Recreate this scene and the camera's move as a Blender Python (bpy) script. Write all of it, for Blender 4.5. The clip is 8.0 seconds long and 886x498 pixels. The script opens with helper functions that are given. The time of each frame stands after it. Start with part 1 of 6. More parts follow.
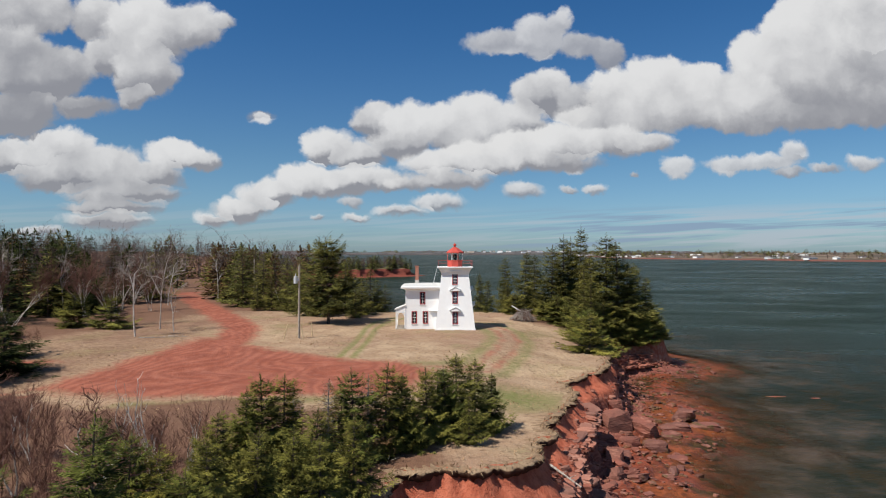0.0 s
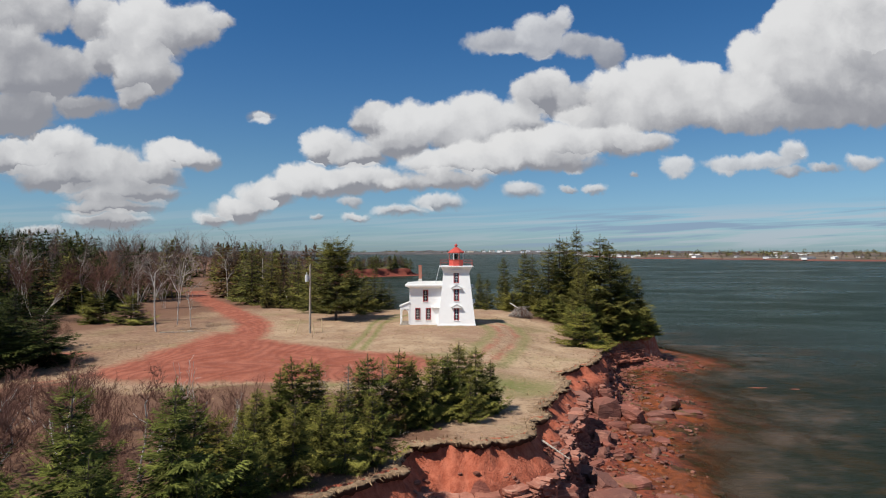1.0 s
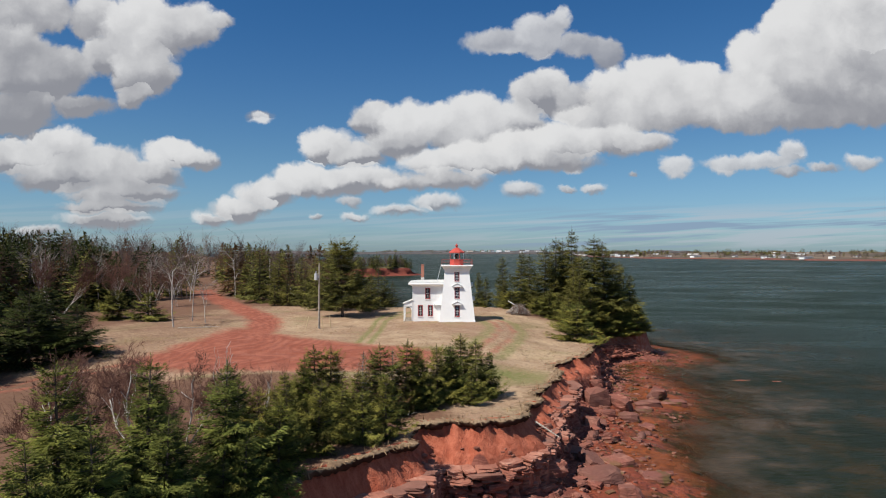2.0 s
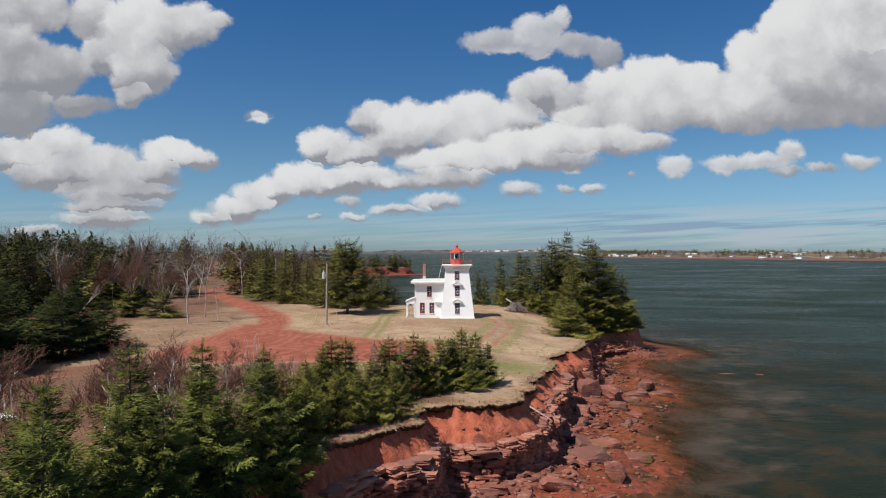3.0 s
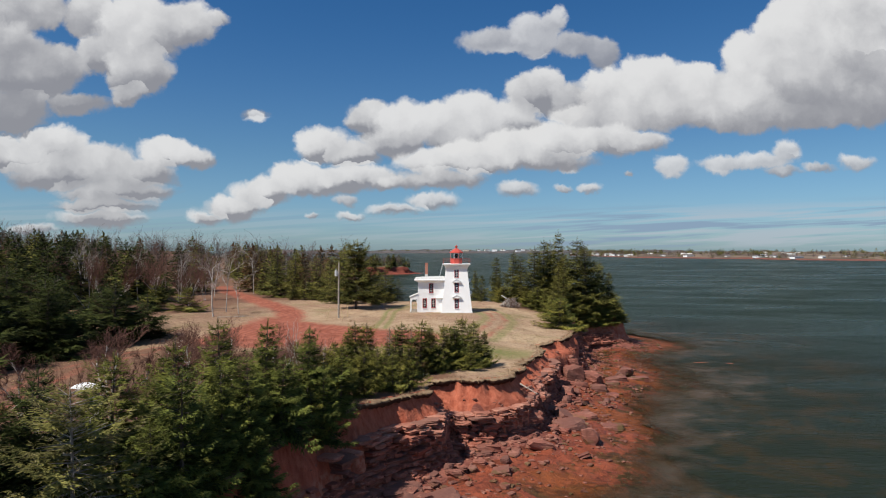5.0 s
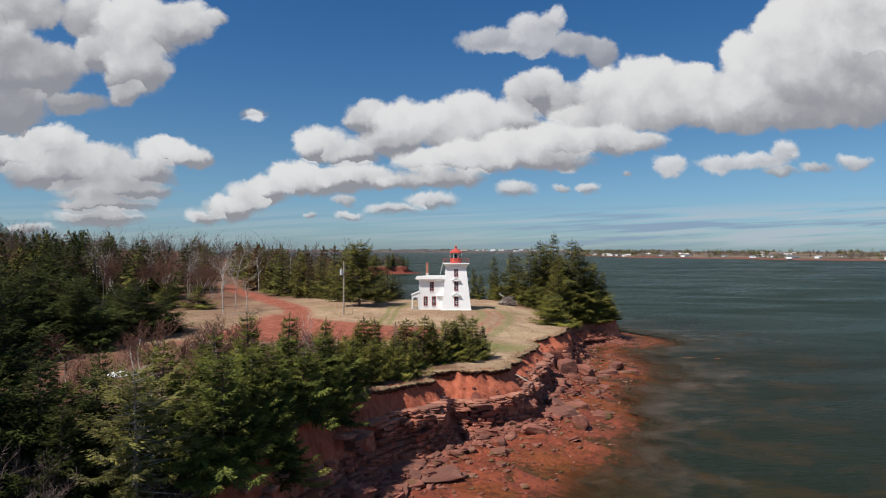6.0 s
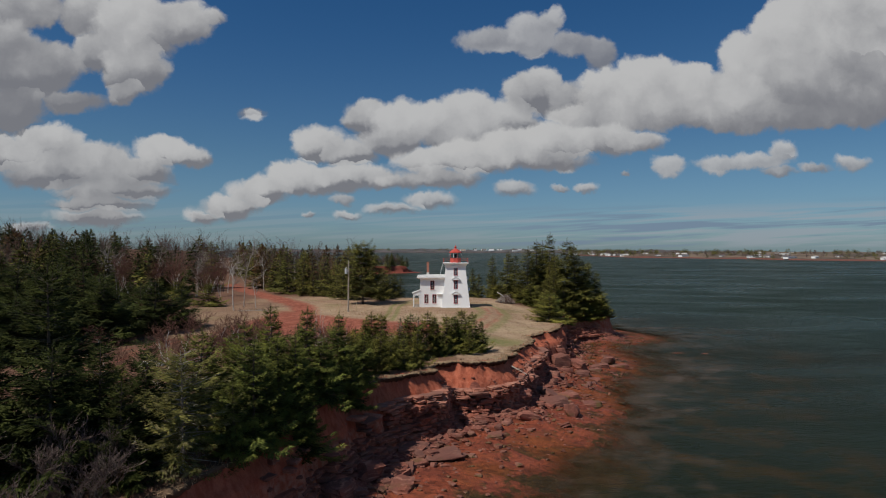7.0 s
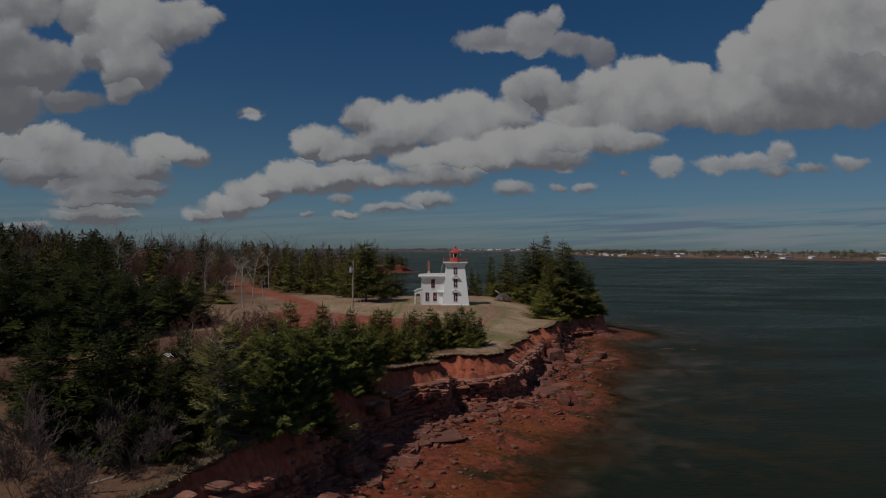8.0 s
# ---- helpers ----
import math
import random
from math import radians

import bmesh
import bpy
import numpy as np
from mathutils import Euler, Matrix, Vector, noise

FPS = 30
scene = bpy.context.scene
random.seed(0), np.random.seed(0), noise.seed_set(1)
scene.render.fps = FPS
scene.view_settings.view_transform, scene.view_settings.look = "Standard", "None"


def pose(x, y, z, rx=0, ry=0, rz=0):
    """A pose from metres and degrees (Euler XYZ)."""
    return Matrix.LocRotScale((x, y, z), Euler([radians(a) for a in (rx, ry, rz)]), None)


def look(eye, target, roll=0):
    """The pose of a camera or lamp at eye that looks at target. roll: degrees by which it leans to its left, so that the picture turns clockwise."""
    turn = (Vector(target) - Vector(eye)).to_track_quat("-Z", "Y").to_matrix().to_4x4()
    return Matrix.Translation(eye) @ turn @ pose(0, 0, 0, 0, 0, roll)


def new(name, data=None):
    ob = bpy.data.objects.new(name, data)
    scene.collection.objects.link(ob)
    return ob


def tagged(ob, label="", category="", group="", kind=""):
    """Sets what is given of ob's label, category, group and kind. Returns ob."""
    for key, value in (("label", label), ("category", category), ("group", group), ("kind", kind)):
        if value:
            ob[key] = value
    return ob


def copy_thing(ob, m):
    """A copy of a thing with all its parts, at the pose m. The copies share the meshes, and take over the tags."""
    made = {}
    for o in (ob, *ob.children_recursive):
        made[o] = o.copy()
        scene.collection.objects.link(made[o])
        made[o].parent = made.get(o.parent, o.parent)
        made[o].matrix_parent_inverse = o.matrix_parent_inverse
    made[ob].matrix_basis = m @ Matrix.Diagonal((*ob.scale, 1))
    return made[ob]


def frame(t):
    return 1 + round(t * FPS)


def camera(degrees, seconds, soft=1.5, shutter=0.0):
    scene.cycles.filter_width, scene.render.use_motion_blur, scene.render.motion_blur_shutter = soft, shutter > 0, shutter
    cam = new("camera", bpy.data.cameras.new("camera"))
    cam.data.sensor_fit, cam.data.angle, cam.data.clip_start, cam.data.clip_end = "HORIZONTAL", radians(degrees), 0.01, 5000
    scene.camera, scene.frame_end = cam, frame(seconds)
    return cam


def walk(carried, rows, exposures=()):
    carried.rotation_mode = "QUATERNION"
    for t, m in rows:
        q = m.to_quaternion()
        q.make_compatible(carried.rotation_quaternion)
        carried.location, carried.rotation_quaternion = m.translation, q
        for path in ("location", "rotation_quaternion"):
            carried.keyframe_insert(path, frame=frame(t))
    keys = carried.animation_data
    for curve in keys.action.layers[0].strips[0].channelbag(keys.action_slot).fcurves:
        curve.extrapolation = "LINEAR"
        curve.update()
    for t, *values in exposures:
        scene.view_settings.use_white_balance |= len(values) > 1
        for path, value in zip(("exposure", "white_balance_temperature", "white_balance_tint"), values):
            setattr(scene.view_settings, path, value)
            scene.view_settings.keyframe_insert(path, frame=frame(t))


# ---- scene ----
cam = camera(70, 8.0, soft=1.1)
walk(cam, [
    (0.0, look((0.300, -89.000, 10.600), (0.501, 910.989, 15.281), -0.066)),
    (1.0, look((-0.029, -94.063, 10.637), (0.707, 905.928, 14.899), -0.084)),
    (2.0, look((-0.360, -99.022, 10.688), (1.663, 900.968, 14.519), -0.088)),
    (3.0, look((-0.695, -103.919, 10.749), (3.194, 896.068, 14.138), -0.078)),
    (4.0, look((-1.039, -108.792, 10.815), (5.125, 891.185, 13.750), -0.053)),
    (5.0, look((-1.395, -113.681, 10.883), (7.278, 886.278, 13.352), -0.015)),
    (6.0, look((-1.766, -118.626, 10.947), (9.478, 881.309, 12.941), 0.038)),
    (7.0, look((-2.156, -123.666, 11.005), (11.549, 876.239, 12.511), 0.105)),
    (8.0, look((-2.568, -128.841, 11.052), (13.314, 871.033, 12.058), 0.186)),
], exposures=[(0.0, 0.0), (6.1, 0.0), (6.5, -0.27), (7.0, -0.62), (7.5, -1.0), (8.0, -1.5)])

# ---- sun and sky ----
SUN_WAY = Vector((0.59, 0.42, -1.0)).normalized()
sun = new("sun", bpy.data.lights.new("sun", "SUN"))
sun.data.energy, sun.data.angle, sun.data.color = 5.5, radians(0.55), (1.0, 0.94, 0.86)
sun.matrix_world = look((-60, -30, 100), Vector((-60, -30, 100)) + SUN_WAY)


class Net:
    """A node tree written as nested calls."""

    def __init__(self, tree):
        self.tree, self.nodes = tree, tree.nodes

    def put(self, socket, value):
        if isinstance(value, bpy.types.NodeSocket):
            self.tree.links.new(value, socket)
        elif isinstance(value, (tuple, list)) and socket.type == "RGBA" and len(value) == 3:
            socket.default_value = (*value, 1)
        else:
            socket.default_value = value

    def node(self, kind, ins=()):
        n = self.nodes.new(kind)
        for k, v in (ins.items() if isinstance(ins, dict) else enumerate(ins)):
            if v is not None:
                self.put(n.inputs[k], v)
        return n

    def add(self, kind, ins=(), out=0):
        return self.node(kind, ins).outputs[out]

    def math(self, op, *a):
        n = self.node("ShaderNodeMath")
        n.operation = op
        for socket, value in zip(n.inputs, a):
            self.put(socket, value)
        return n.outputs[0]

    def vec(self, op, *a):
        n = self.node("ShaderNodeVectorMath")
        n.operation = op
        for socket, value in zip(n.inputs, a):
            self.put(socket, value)
        return n.outputs[1 if op in ("LENGTH", "DISTANCE", "DOT_PRODUCT") else 0]

    def step(self, x, lo, hi, a=0.0, b=1.0):
        n = self.node("ShaderNodeMapRange", {"Value": x, "From Min": lo, "From Max": hi, "To Min": a, "To Max": b})
        n.interpolation_type = "SMOOTHSTEP"
        return n.outputs[0]

    def mask(self, name):
        n = self.node("ShaderNodeAttribute")
        n.attribute_name = name
        return n.outputs[2]

    def mix(self, f, a, b, how="MIX"):
        n = self.nodes.new("ShaderNodeMix")
        n.data_type, n.blend_type = "RGBA", how
        self.put(n.inputs[0], f), self.put(n.inputs[6], a), self.put(n.inputs[7], b)
        return n.outputs[2]

    def noise(self, p, scale, detail=3.0, rough=0.55, out=0, distort=0.0):
        return self.add("ShaderNodeTexNoise", {"Vector": p, "Scale": scale, "Detail": detail, "Roughness": rough, "Distortion": distort}, out)

    def xyz(self, v):
        n = self.nodes.new("ShaderNodeSeparateXYZ")
        self.put(n.inputs[0], v)
        return n.outputs

    def join(self, x, y, z):
        return self.add("ShaderNodeCombineXYZ", (x, y, z))


SKY_STRENGTH = 0.1
SKY_LOW, SKY_TINT, SKY_HIGH = (0.50, 0.71, 0.98), (0.50, 0.695, 0.83), (0.41, 0.77, 1.00)
CLOUD_WHITE, CLOUD_GREY = (7.5, 7.5, 7.5), (2.8, 2.85, 3.15)
STRATUS_PALE, STRATUS_DARK = (4.6, 5.0, 5.7), (2.4, 3.2, 4.6)

# cumulus heads, far ones first: centre across and down, half width, half height, in thousandths of the view's spread; then whiteness
OVERHEAD = [(30, 20, 110, 44, 0.55), (15, 205, 85, 44, 0.22), (60, 130, 100, 62, 0.42), (10, 90, 75, 50, 0.45), (140, 185, 62, 22, 0.35), (165, 30, 62, 38, 0.62),
            (190, 95, 48, 42, 0.55), (235, 172, 30, 22, 0.55), (248, 125, 60, 56, 0.66), (320, 48, 70, 46, 0.78), (255, 55, 85, 66, 0.80), (385, 38, 24, 18, 0.75)]
WESTERN = [(185, 390, 72, 14, 0.50), (190, 366, 84, 17, 0.52), (205, 342, 98, 22, 0.55), (110, 315, 105, 24, 0.42), (235, 312, 92, 30, 0.60), (170, 290, 78, 34, 0.72),
           (20, 278, 66, 36, 0.78), (95, 265, 76, 42, 0.86), (350, 282, 34, 22, 0.84), (300, 276, 48, 32, 0.92)]
TAIL = [(372, 390, 30, 13, 0.62), (420, 372, 54, 23, 0.74), (680, 318, 46, 20, 0.72), (600, 322, 80, 27, 0.80), (470, 344, 54, 28, 0.88), (540, 322, 66, 31, 0.92)]
HEADS = [(660, 214, 46, 34, 0.62), (900, 218, 66, 42, 0.74), (960, 166, 60, 44, 0.66), (1012, 178, 44, 36, 0.66), (700, 258, 70, 26, 0.58), (820, 250, 90, 24, 0.52), (632, 276, 52, 25, 0.72),
         (578, 262, 46, 33, 0.96), (720, 226, 62, 42, 0.90), (780, 222, 62, 40, 0.88), (842, 208, 66, 46, 0.95)]
MIDDLE = [(780, 320, 88, 16, 0.50), (720, 326, 46, 14, 0.66), (960, 290, 100, 17, 0.45), (1140, 252, 48, 20, 0.74), (1080, 250, 82, 28, 0.80), (1000, 254, 86, 36, 0.90), (768, 290, 60, 28, 0.95), (930, 264, 86, 36, 0.95), (846, 282, 76, 34, 0.95)]
EASTERN = [(1290, 205, 150, 30, 0.50), (1420, 205, 120, 24, 0.30), (1540, 190, 75, 34, 0.40), (1500, 150, 130, 60, 0.46), (1080, 208, 95, 32, 0.76), (1180, 200, 120, 36, 0.80), (1100, 172, 78, 50, 0.88),
           (1400, 150, 140, 58, 0.62), (1310, 172, 92, 54, 0.88), (1232, 152, 62, 44, 0.94), (1160, 150, 66, 52, 1.0), (1352, 112, 72, 62, 0.95), (1520, 60, 120, 96, 0.72), (1425, 76, 92, 80, 0.90)]
LOFTY = [(1072, 98, 30, 26, 0.42), (1034, 82, 52, 22, 0.48), (900, 74, 72, 22, 0.48), (955, 62, 48, 38, 0.72), (985, 42, 24, 24, 0.74)]
LOW_EAST = [(1390, 306, 34, 8, 0.45), (1350, 288, 66, 16, 0.70), (1290, 293, 48, 16, 0.78), (1402, 270, 32, 22, 0.82), (1198, 299, 32, 17, 0.78), (1460, 300, 28, 8, 0.50), (1525, 289, 34, 14, 0.66), (458, 210, 22, 13, 0.80)]
LOW_MIDDLE = [(915, 339, 34, 16, 0.74), (1050, 334, 20, 9, 0.70), (1004, 337, 14, 6, 0.50), (1012, 301, 22, 9, 0.42), (1118, 312, 11, 5, 0.40), (705, 374, 44, 11, 0.74), (772, 359, 50, 14, 0.76),
              (625, 384, 26, 8, 0.68), (620, 356, 20, 9, 0.60), (560, 383, 14, 6, 0.50), (65, 408, 40, 8, 0.55)]


def cloud_group(masses):
    """Heads laid one over another, each lit from above: gives how much cloud there is and how white it is."""
    g = bpy.data.node_groups.new("cumulus", "ShaderNodeTree")
    g.interface.new_socket("Vector", in_out="INPUT", socket_type="NodeSocketVector")
    for name in ("Cover", "White"):
        g.interface.new_socket(name, in_out="OUTPUT", socket_type="NodeSocketFloat")
    net = Net(g)
    p = net.nodes.new("NodeGroupInput").outputs[0]
    q = p
    for scale, detail, amount in ((9.0, 2.0, 0.020), (26.0, 3.0, 0.026), (80.0, 5.0, 0.012)):
        n = net.vec("SUBTRACT", net.noise(p, scale, detail, 0.6, 1), (0.5, 0.5, 0.5))
        q = net.vec("MULTIPLY_ADD", n, (amount, amount * 0.9, 0), q)
    cell = net.node("ShaderNodeTexVoronoi", {"Vector": q, "Scale": 24.0})
    cell.feature, cell.voronoi_dimensions = "SMOOTH_F1", "2D"
    lump = net.math("MULTIPLY_ADD", cell.outputs["Distance"], 0.32, -0.12)
    fine = net.math("MULTIPLY_ADD", net.noise(q, 42.0, 6.0, 0.62), 0.30, -0.15)
    ragged = net.math("ADD", lump, fine)
    cover, white = 0.0, 0.0
    for mass in masses:
        for cx, cy, rx, ry, tone in mass:
            u, v, rx, ry = (cx - 784) / 1120 + 0.004, (447 - cy) / 1120, rx / 1120, ry / 1120
            # each head waits for the one behind it, which keeps the shader small in memory
            after = q if isinstance(white, float) else net.vec("MULTIPLY_ADD", net.join(white, white, 0.0), (1e-7, 1e-7, 0), q)
            at = net.vec("MULTIPLY_ADD", after, (1 / rx, 1 / ry, 0), (-u / rx, -v / ry, 0))
            d = net.math("MULTIPLY_ADD", ragged, min(1.6, 0.022 / ry + 0.45), net.vec("LENGTH", at))
            soft = min(0.35, 0.0032 / ry + 0.035)
            # crisp above, frayed below
            a = net.step(d, 1.0 + soft, 1.0 - soft * 1.4)
            t = net.math("ADD", net.vec("DOT_PRODUCT", at, (-0.09, 0.34, 0)), tone - 0.10)
            if isinstance(cover, float):
                cover, white = a, t
            else:
                # a head blends softly into those behind it, but keeps its own edge against the sky
                inner = net.math("MAXIMUM", net.step(d, 1.0 + soft, 0.62), net.math("SUBTRACT", a, cover))
                cover = net.math("MAXIMUM", net.math("MAXIMUM", cover, a), 0.001)
                share = net.math("DIVIDE", inner, cover)
                white = net.math("MULTIPLY_ADD", net.math("SUBTRACT", t, white), net.math("MULTIPLY", share, net.step(t, tone - 0.42, tone - 0.10, 0.45, 1.0)), white)
    white = net.math("ADD", white, net.math("MULTIPLY", ragged, -1.2))
    out = net.nodes.new("NodeGroupOutput")
    net.put(out.inputs[0], cover)
    net.put(out.inputs[1], white)
    return g


def sky():
    w = bpy.data.worlds.new("sky")
    scene.world = w
    w.use_nodes = True
    net = Net(w.node_tree)
    net.nodes.clear()
    way = net.nodes.new("ShaderNodeTexCoord").outputs["Generated"]
    air = net.node("ShaderNodeTexSky")
    air.sky_type, air.sun_disc, air.altitude, air.air_density, air.dust_density, air.ozone_density = "NISHITA", False, 0, 1.0, 0.5, 2.0
    air.sun_elevation, air.sun_rotation = math.asin(-SUN_WAY.z), math.atan2(-SUN_WAY.x, -SUN_WAY.y)
    blue = air.outputs[0]
    x, y, z = net.xyz(way)
    ahead = net.math("MAXIMUM", y, 0.05)
    p = net.join(net.math("DIVIDE", x, ahead), net.math("DIVIDE", z, ahead), 0.0)
    blue = net.mix(1.0, blue, net.mix(net.step(z, 0.0, 0.16), SKY_LOW, SKY_TINT), "MULTIPLY")
    # deeper blue with height, as through a polarising filter
    blue = net.mix(net.step(z, 0.0, 0.42), blue, net.mix(1.0, blue, SKY_HIGH, "MULTIPLY"))

    def clouds(*masses):
        n = net.nodes.new("ShaderNodeGroup")
        n.node_tree = cloud_group(masses)
        net.put(n.inputs[0], p)
        return n.outputs
    # beyond the charted masses the same broken cumulus goes on
    flat = net.join(net.math("DIVIDE", x, net.math("ADD", net.math("ABSOLUTE", z), 0.25)), net.math("DIVIDE", y, net.math("ADD", net.math("ABSOLUTE", z), 0.25)), 0.0)
    loose = net.step(net.math("MULTIPLY_ADD", net.noise(flat, 1.6, 6.0, 0.6), 6.0, -3.3), -0.06, 0.30)
    pu, pv, _ = net.xyz(p)
    outside = net.math("MAXIMUM", net.step(net.math("ABSOLUTE", pu), 0.74, 0.9), net.step(pv, 0.42, 0.55))
    outside = net.math("MAXIMUM", outside, net.step(y, 0.1, 0.05))
    inside = net.math("SUBTRACT", 1.0, outside)
    # thin stratus low over the horizon
    streak = net.noise(net.join(net.math("MULTIPLY", pu, 1.2), net.math("MULTIPLY", net.math("MULTIPLY_ADD", pu, -0.05, pv), 30.0), 0.0), 2.4, 4.0, 0.55, distort=0.4)
    band = net.math("MULTIPLY", net.step(z, 0.0, 0.012), net.step(z, 0.075, 0.045))
    band = net.math("MULTIPLY", band, net.step(pu, -0.2, 0.4, 0.35, 1.0))
    out = net.mix(net.math("MULTIPLY", band, net.step(streak, 0.47, 0.58, 0.0, 0.60)), blue, STRATUS_PALE)
    out = net.mix(net.math("MULTIPLY", band, net.step(streak, 0.48, 0.40, 0.0, 0.75)), out, STRATUS_DARK)
    out = net.mix(net.math("MULTIPLY", loose, outside), out, net.mix(net.noise(flat, 5.0, 4.0), CLOUD_GREY, CLOUD_WHITE))
    for masses, thick in (((LOW_EAST, LOW_MIDDLE), 0.88), ((LOFTY,), 0.86), ((OVERHEAD, WESTERN, TAIL, HEADS), 0.97), ((EASTERN, MIDDLE), 0.98)):
        cover, white = clouds(*masses)
        tone = net.mix(net.step(white, -0.02, 1.10), CLOUD_GREY, CLOUD_WHITE)
        out = net.mix(net.math("MULTIPLY", net.math("MULTIPLY", cover, inside), thick), out, tone)
    bg = net.add("ShaderNodeBackground", {"Color": out, "Strength": SKY_STRENGTH})
    net.put(net.nodes.new("ShaderNodeOutputWorld").inputs[0], bg)


sky()

# ---- materials ----
def material(name, rough=0.8, spec=0.3):
    m = bpy.data.materials.new(name)
    m.use_nodes = True
    net = Net(m.node_tree)
    net.bsdf = m.node_tree.nodes["Principled BSDF"]
    net.bsdf.inputs["Roughness"].default_value = rough
    net.bsdf.inputs["Specular IOR Level"].default_value = spec
    return m, net


def bump(net, height, strength, distance):
    net.put(net.bsdf.inputs["Normal"], net.add("ShaderNodeBump", {"Height": height, "Strength": strength, "Distance": distance}))


def place(net):
    return net.nodes.new("ShaderNodeNewGeometry").outputs["Position"]


def local(net):
    return net.nodes.new("ShaderNodeTexCoord").outputs["Object"]


def island(net):
    return net.nodes.new("ShaderNodeNewGeometry").outputs["Random Per Island"]


def chance(net):
    return net.nodes.new("ShaderNodeObjectInfo").outputs["Random"]


def painted(name, colour, rough=0.55, grime=0.12, scale=3.0):
    m, net = material(name, rough)
    p = local(net)
    a = net.noise(p, scale, 4)
    b = net.noise(net.vec("MULTIPLY", p, (9, 9, 0.8)), scale, 3)
    c = net.mix(net.step(a, 0.35, 0.75, 0.0, grime), colour, tuple(v * 0.6 for v in colour))
    c = net.mix(net.step(b, 0.5, 0.75, 0.0, grime), c, (0.42, 0.36, 0.30))
    net.put(net.bsdf.inputs["Base Color"], c)
    bump(net, b, 0.15, 0.01)
    return m


def foliage(name, dark, light, dry, dry_share):
    m, net = material(name, 0.75, 0.08)
    # each bough has its own random tone, each sprig a little of its own
    bough, sprig = net.mask("bough"), island(net)
    bough = net.math("MAXIMUM", bough, net.math("MULTIPLY", sprig, net.math("LESS_THAN", bough, 1e-6)))
    r = net.math("MULTIPLY_ADD", net.math("POWER", bough, 1.5), 0.72, net.math("MULTIPLY", sprig, 0.28))
    c = net.mix(r, dark, light)
    tree = chance(net)
    c = net.mix(net.math("MULTIPLY", tree, 0.55), c, net.mix(1.0, c, (1.15, 0.96, 0.75), "MULTIPLY"))
    patch = net.noise(local(net), 0.9, 2)
    c = net.mix(net.math("MULTIPLY", net.step(patch, 0.52, 0.72), dry_share), c, dry)
    net.put(net.bsdf.inputs["Base Color"], c)
    return m


def bark(name, a, b, scale=6.0, rough=0.9):
    m, net = material(name, rough, 0.2)
    p = local(net)
    n = net.noise(net.vec("MULTIPLY", p, (1, 1, 0.35)), scale, 4)
    c = net.mix(net.step(n, 0.35, 0.65), a, b)
    c = net.mix(net.math("MULTIPLY", chance(net), 0.35), c, net.mix(1.0, c, (0.75, 0.7, 0.7), "MULTIPLY"))
    net.put(net.bsdf.inputs["Base Color"], c)
    return m


def rock_material(name, red, pale, dark, loose=False):
    m, net = material(name, 0.85, 0.25)
    p = place(net)
    _, _, z = net.xyz(p)
    warp = net.vec("MULTIPLY_ADD", net.noise(p, 0.7, 3, 0.5, 1), (0.5, 0.5, 0.5), p)
    seams = net.noise(net.vec("MULTIPLY", warp, (0.5, 0.5, 7.0)), 1.3, 4)
    n1, n2 = net.noise(p, 0.5, 4), net.noise(p, 6.0, 5)
    c = net.mix(net.step(n1, 0.3, 0.7), red, dark)
    c = net.mix(net.step(seams, 0.52, 0.66, 0.0, 0.55), c, pale)
    c = net.mix(net.math("MULTIPLY", island(net) if loose else chance(net), 0.55 if loose else 0.5), c, net.mix(0.6, c, pale))
    c = net.mix(net.step(n2, 0.5, 0.72, 0.0, 0.5), c, net.mix(1.0, c, (0.5, 0.47, 0.47), "MULTIPLY"))
    if not loose:
        c = net.mix(net.step(chance(net), 0.55, 0.80, 0.0, 0.55), c, (0.105, 0.050, 0.041))
    # weed and wet on whatever the tide reaches
    wet = net.step(net.math("MULTIPLY_ADD", n1, 0.9, z), -5.9, -6.7)
    weed = net.math("MULTIPLY", wet, net.step(net.noise(p, 0.8, 4), 0.5, 0.62, 0.0, 0.75))
    c = net.mix(net.math("MULTIPLY", wet, 0.35), c, net.mix(1.0, c, (0.55, 0.5, 0.5), "MULTIPLY"))
    c = net.mix(weed, c, (0.085, 0.07, 0.018))
    net.put(net.bsdf.inputs["Base Color"], c)
    net.put(net.bsdf.inputs["Roughness"], net.math("MULTIPLY_ADD", wet, -0.35, 0.88))
    bump(net, net.math("ADD", seams, net.math("MULTIPLY", n2, 0.6)), 0.7, 0.12)
    return m


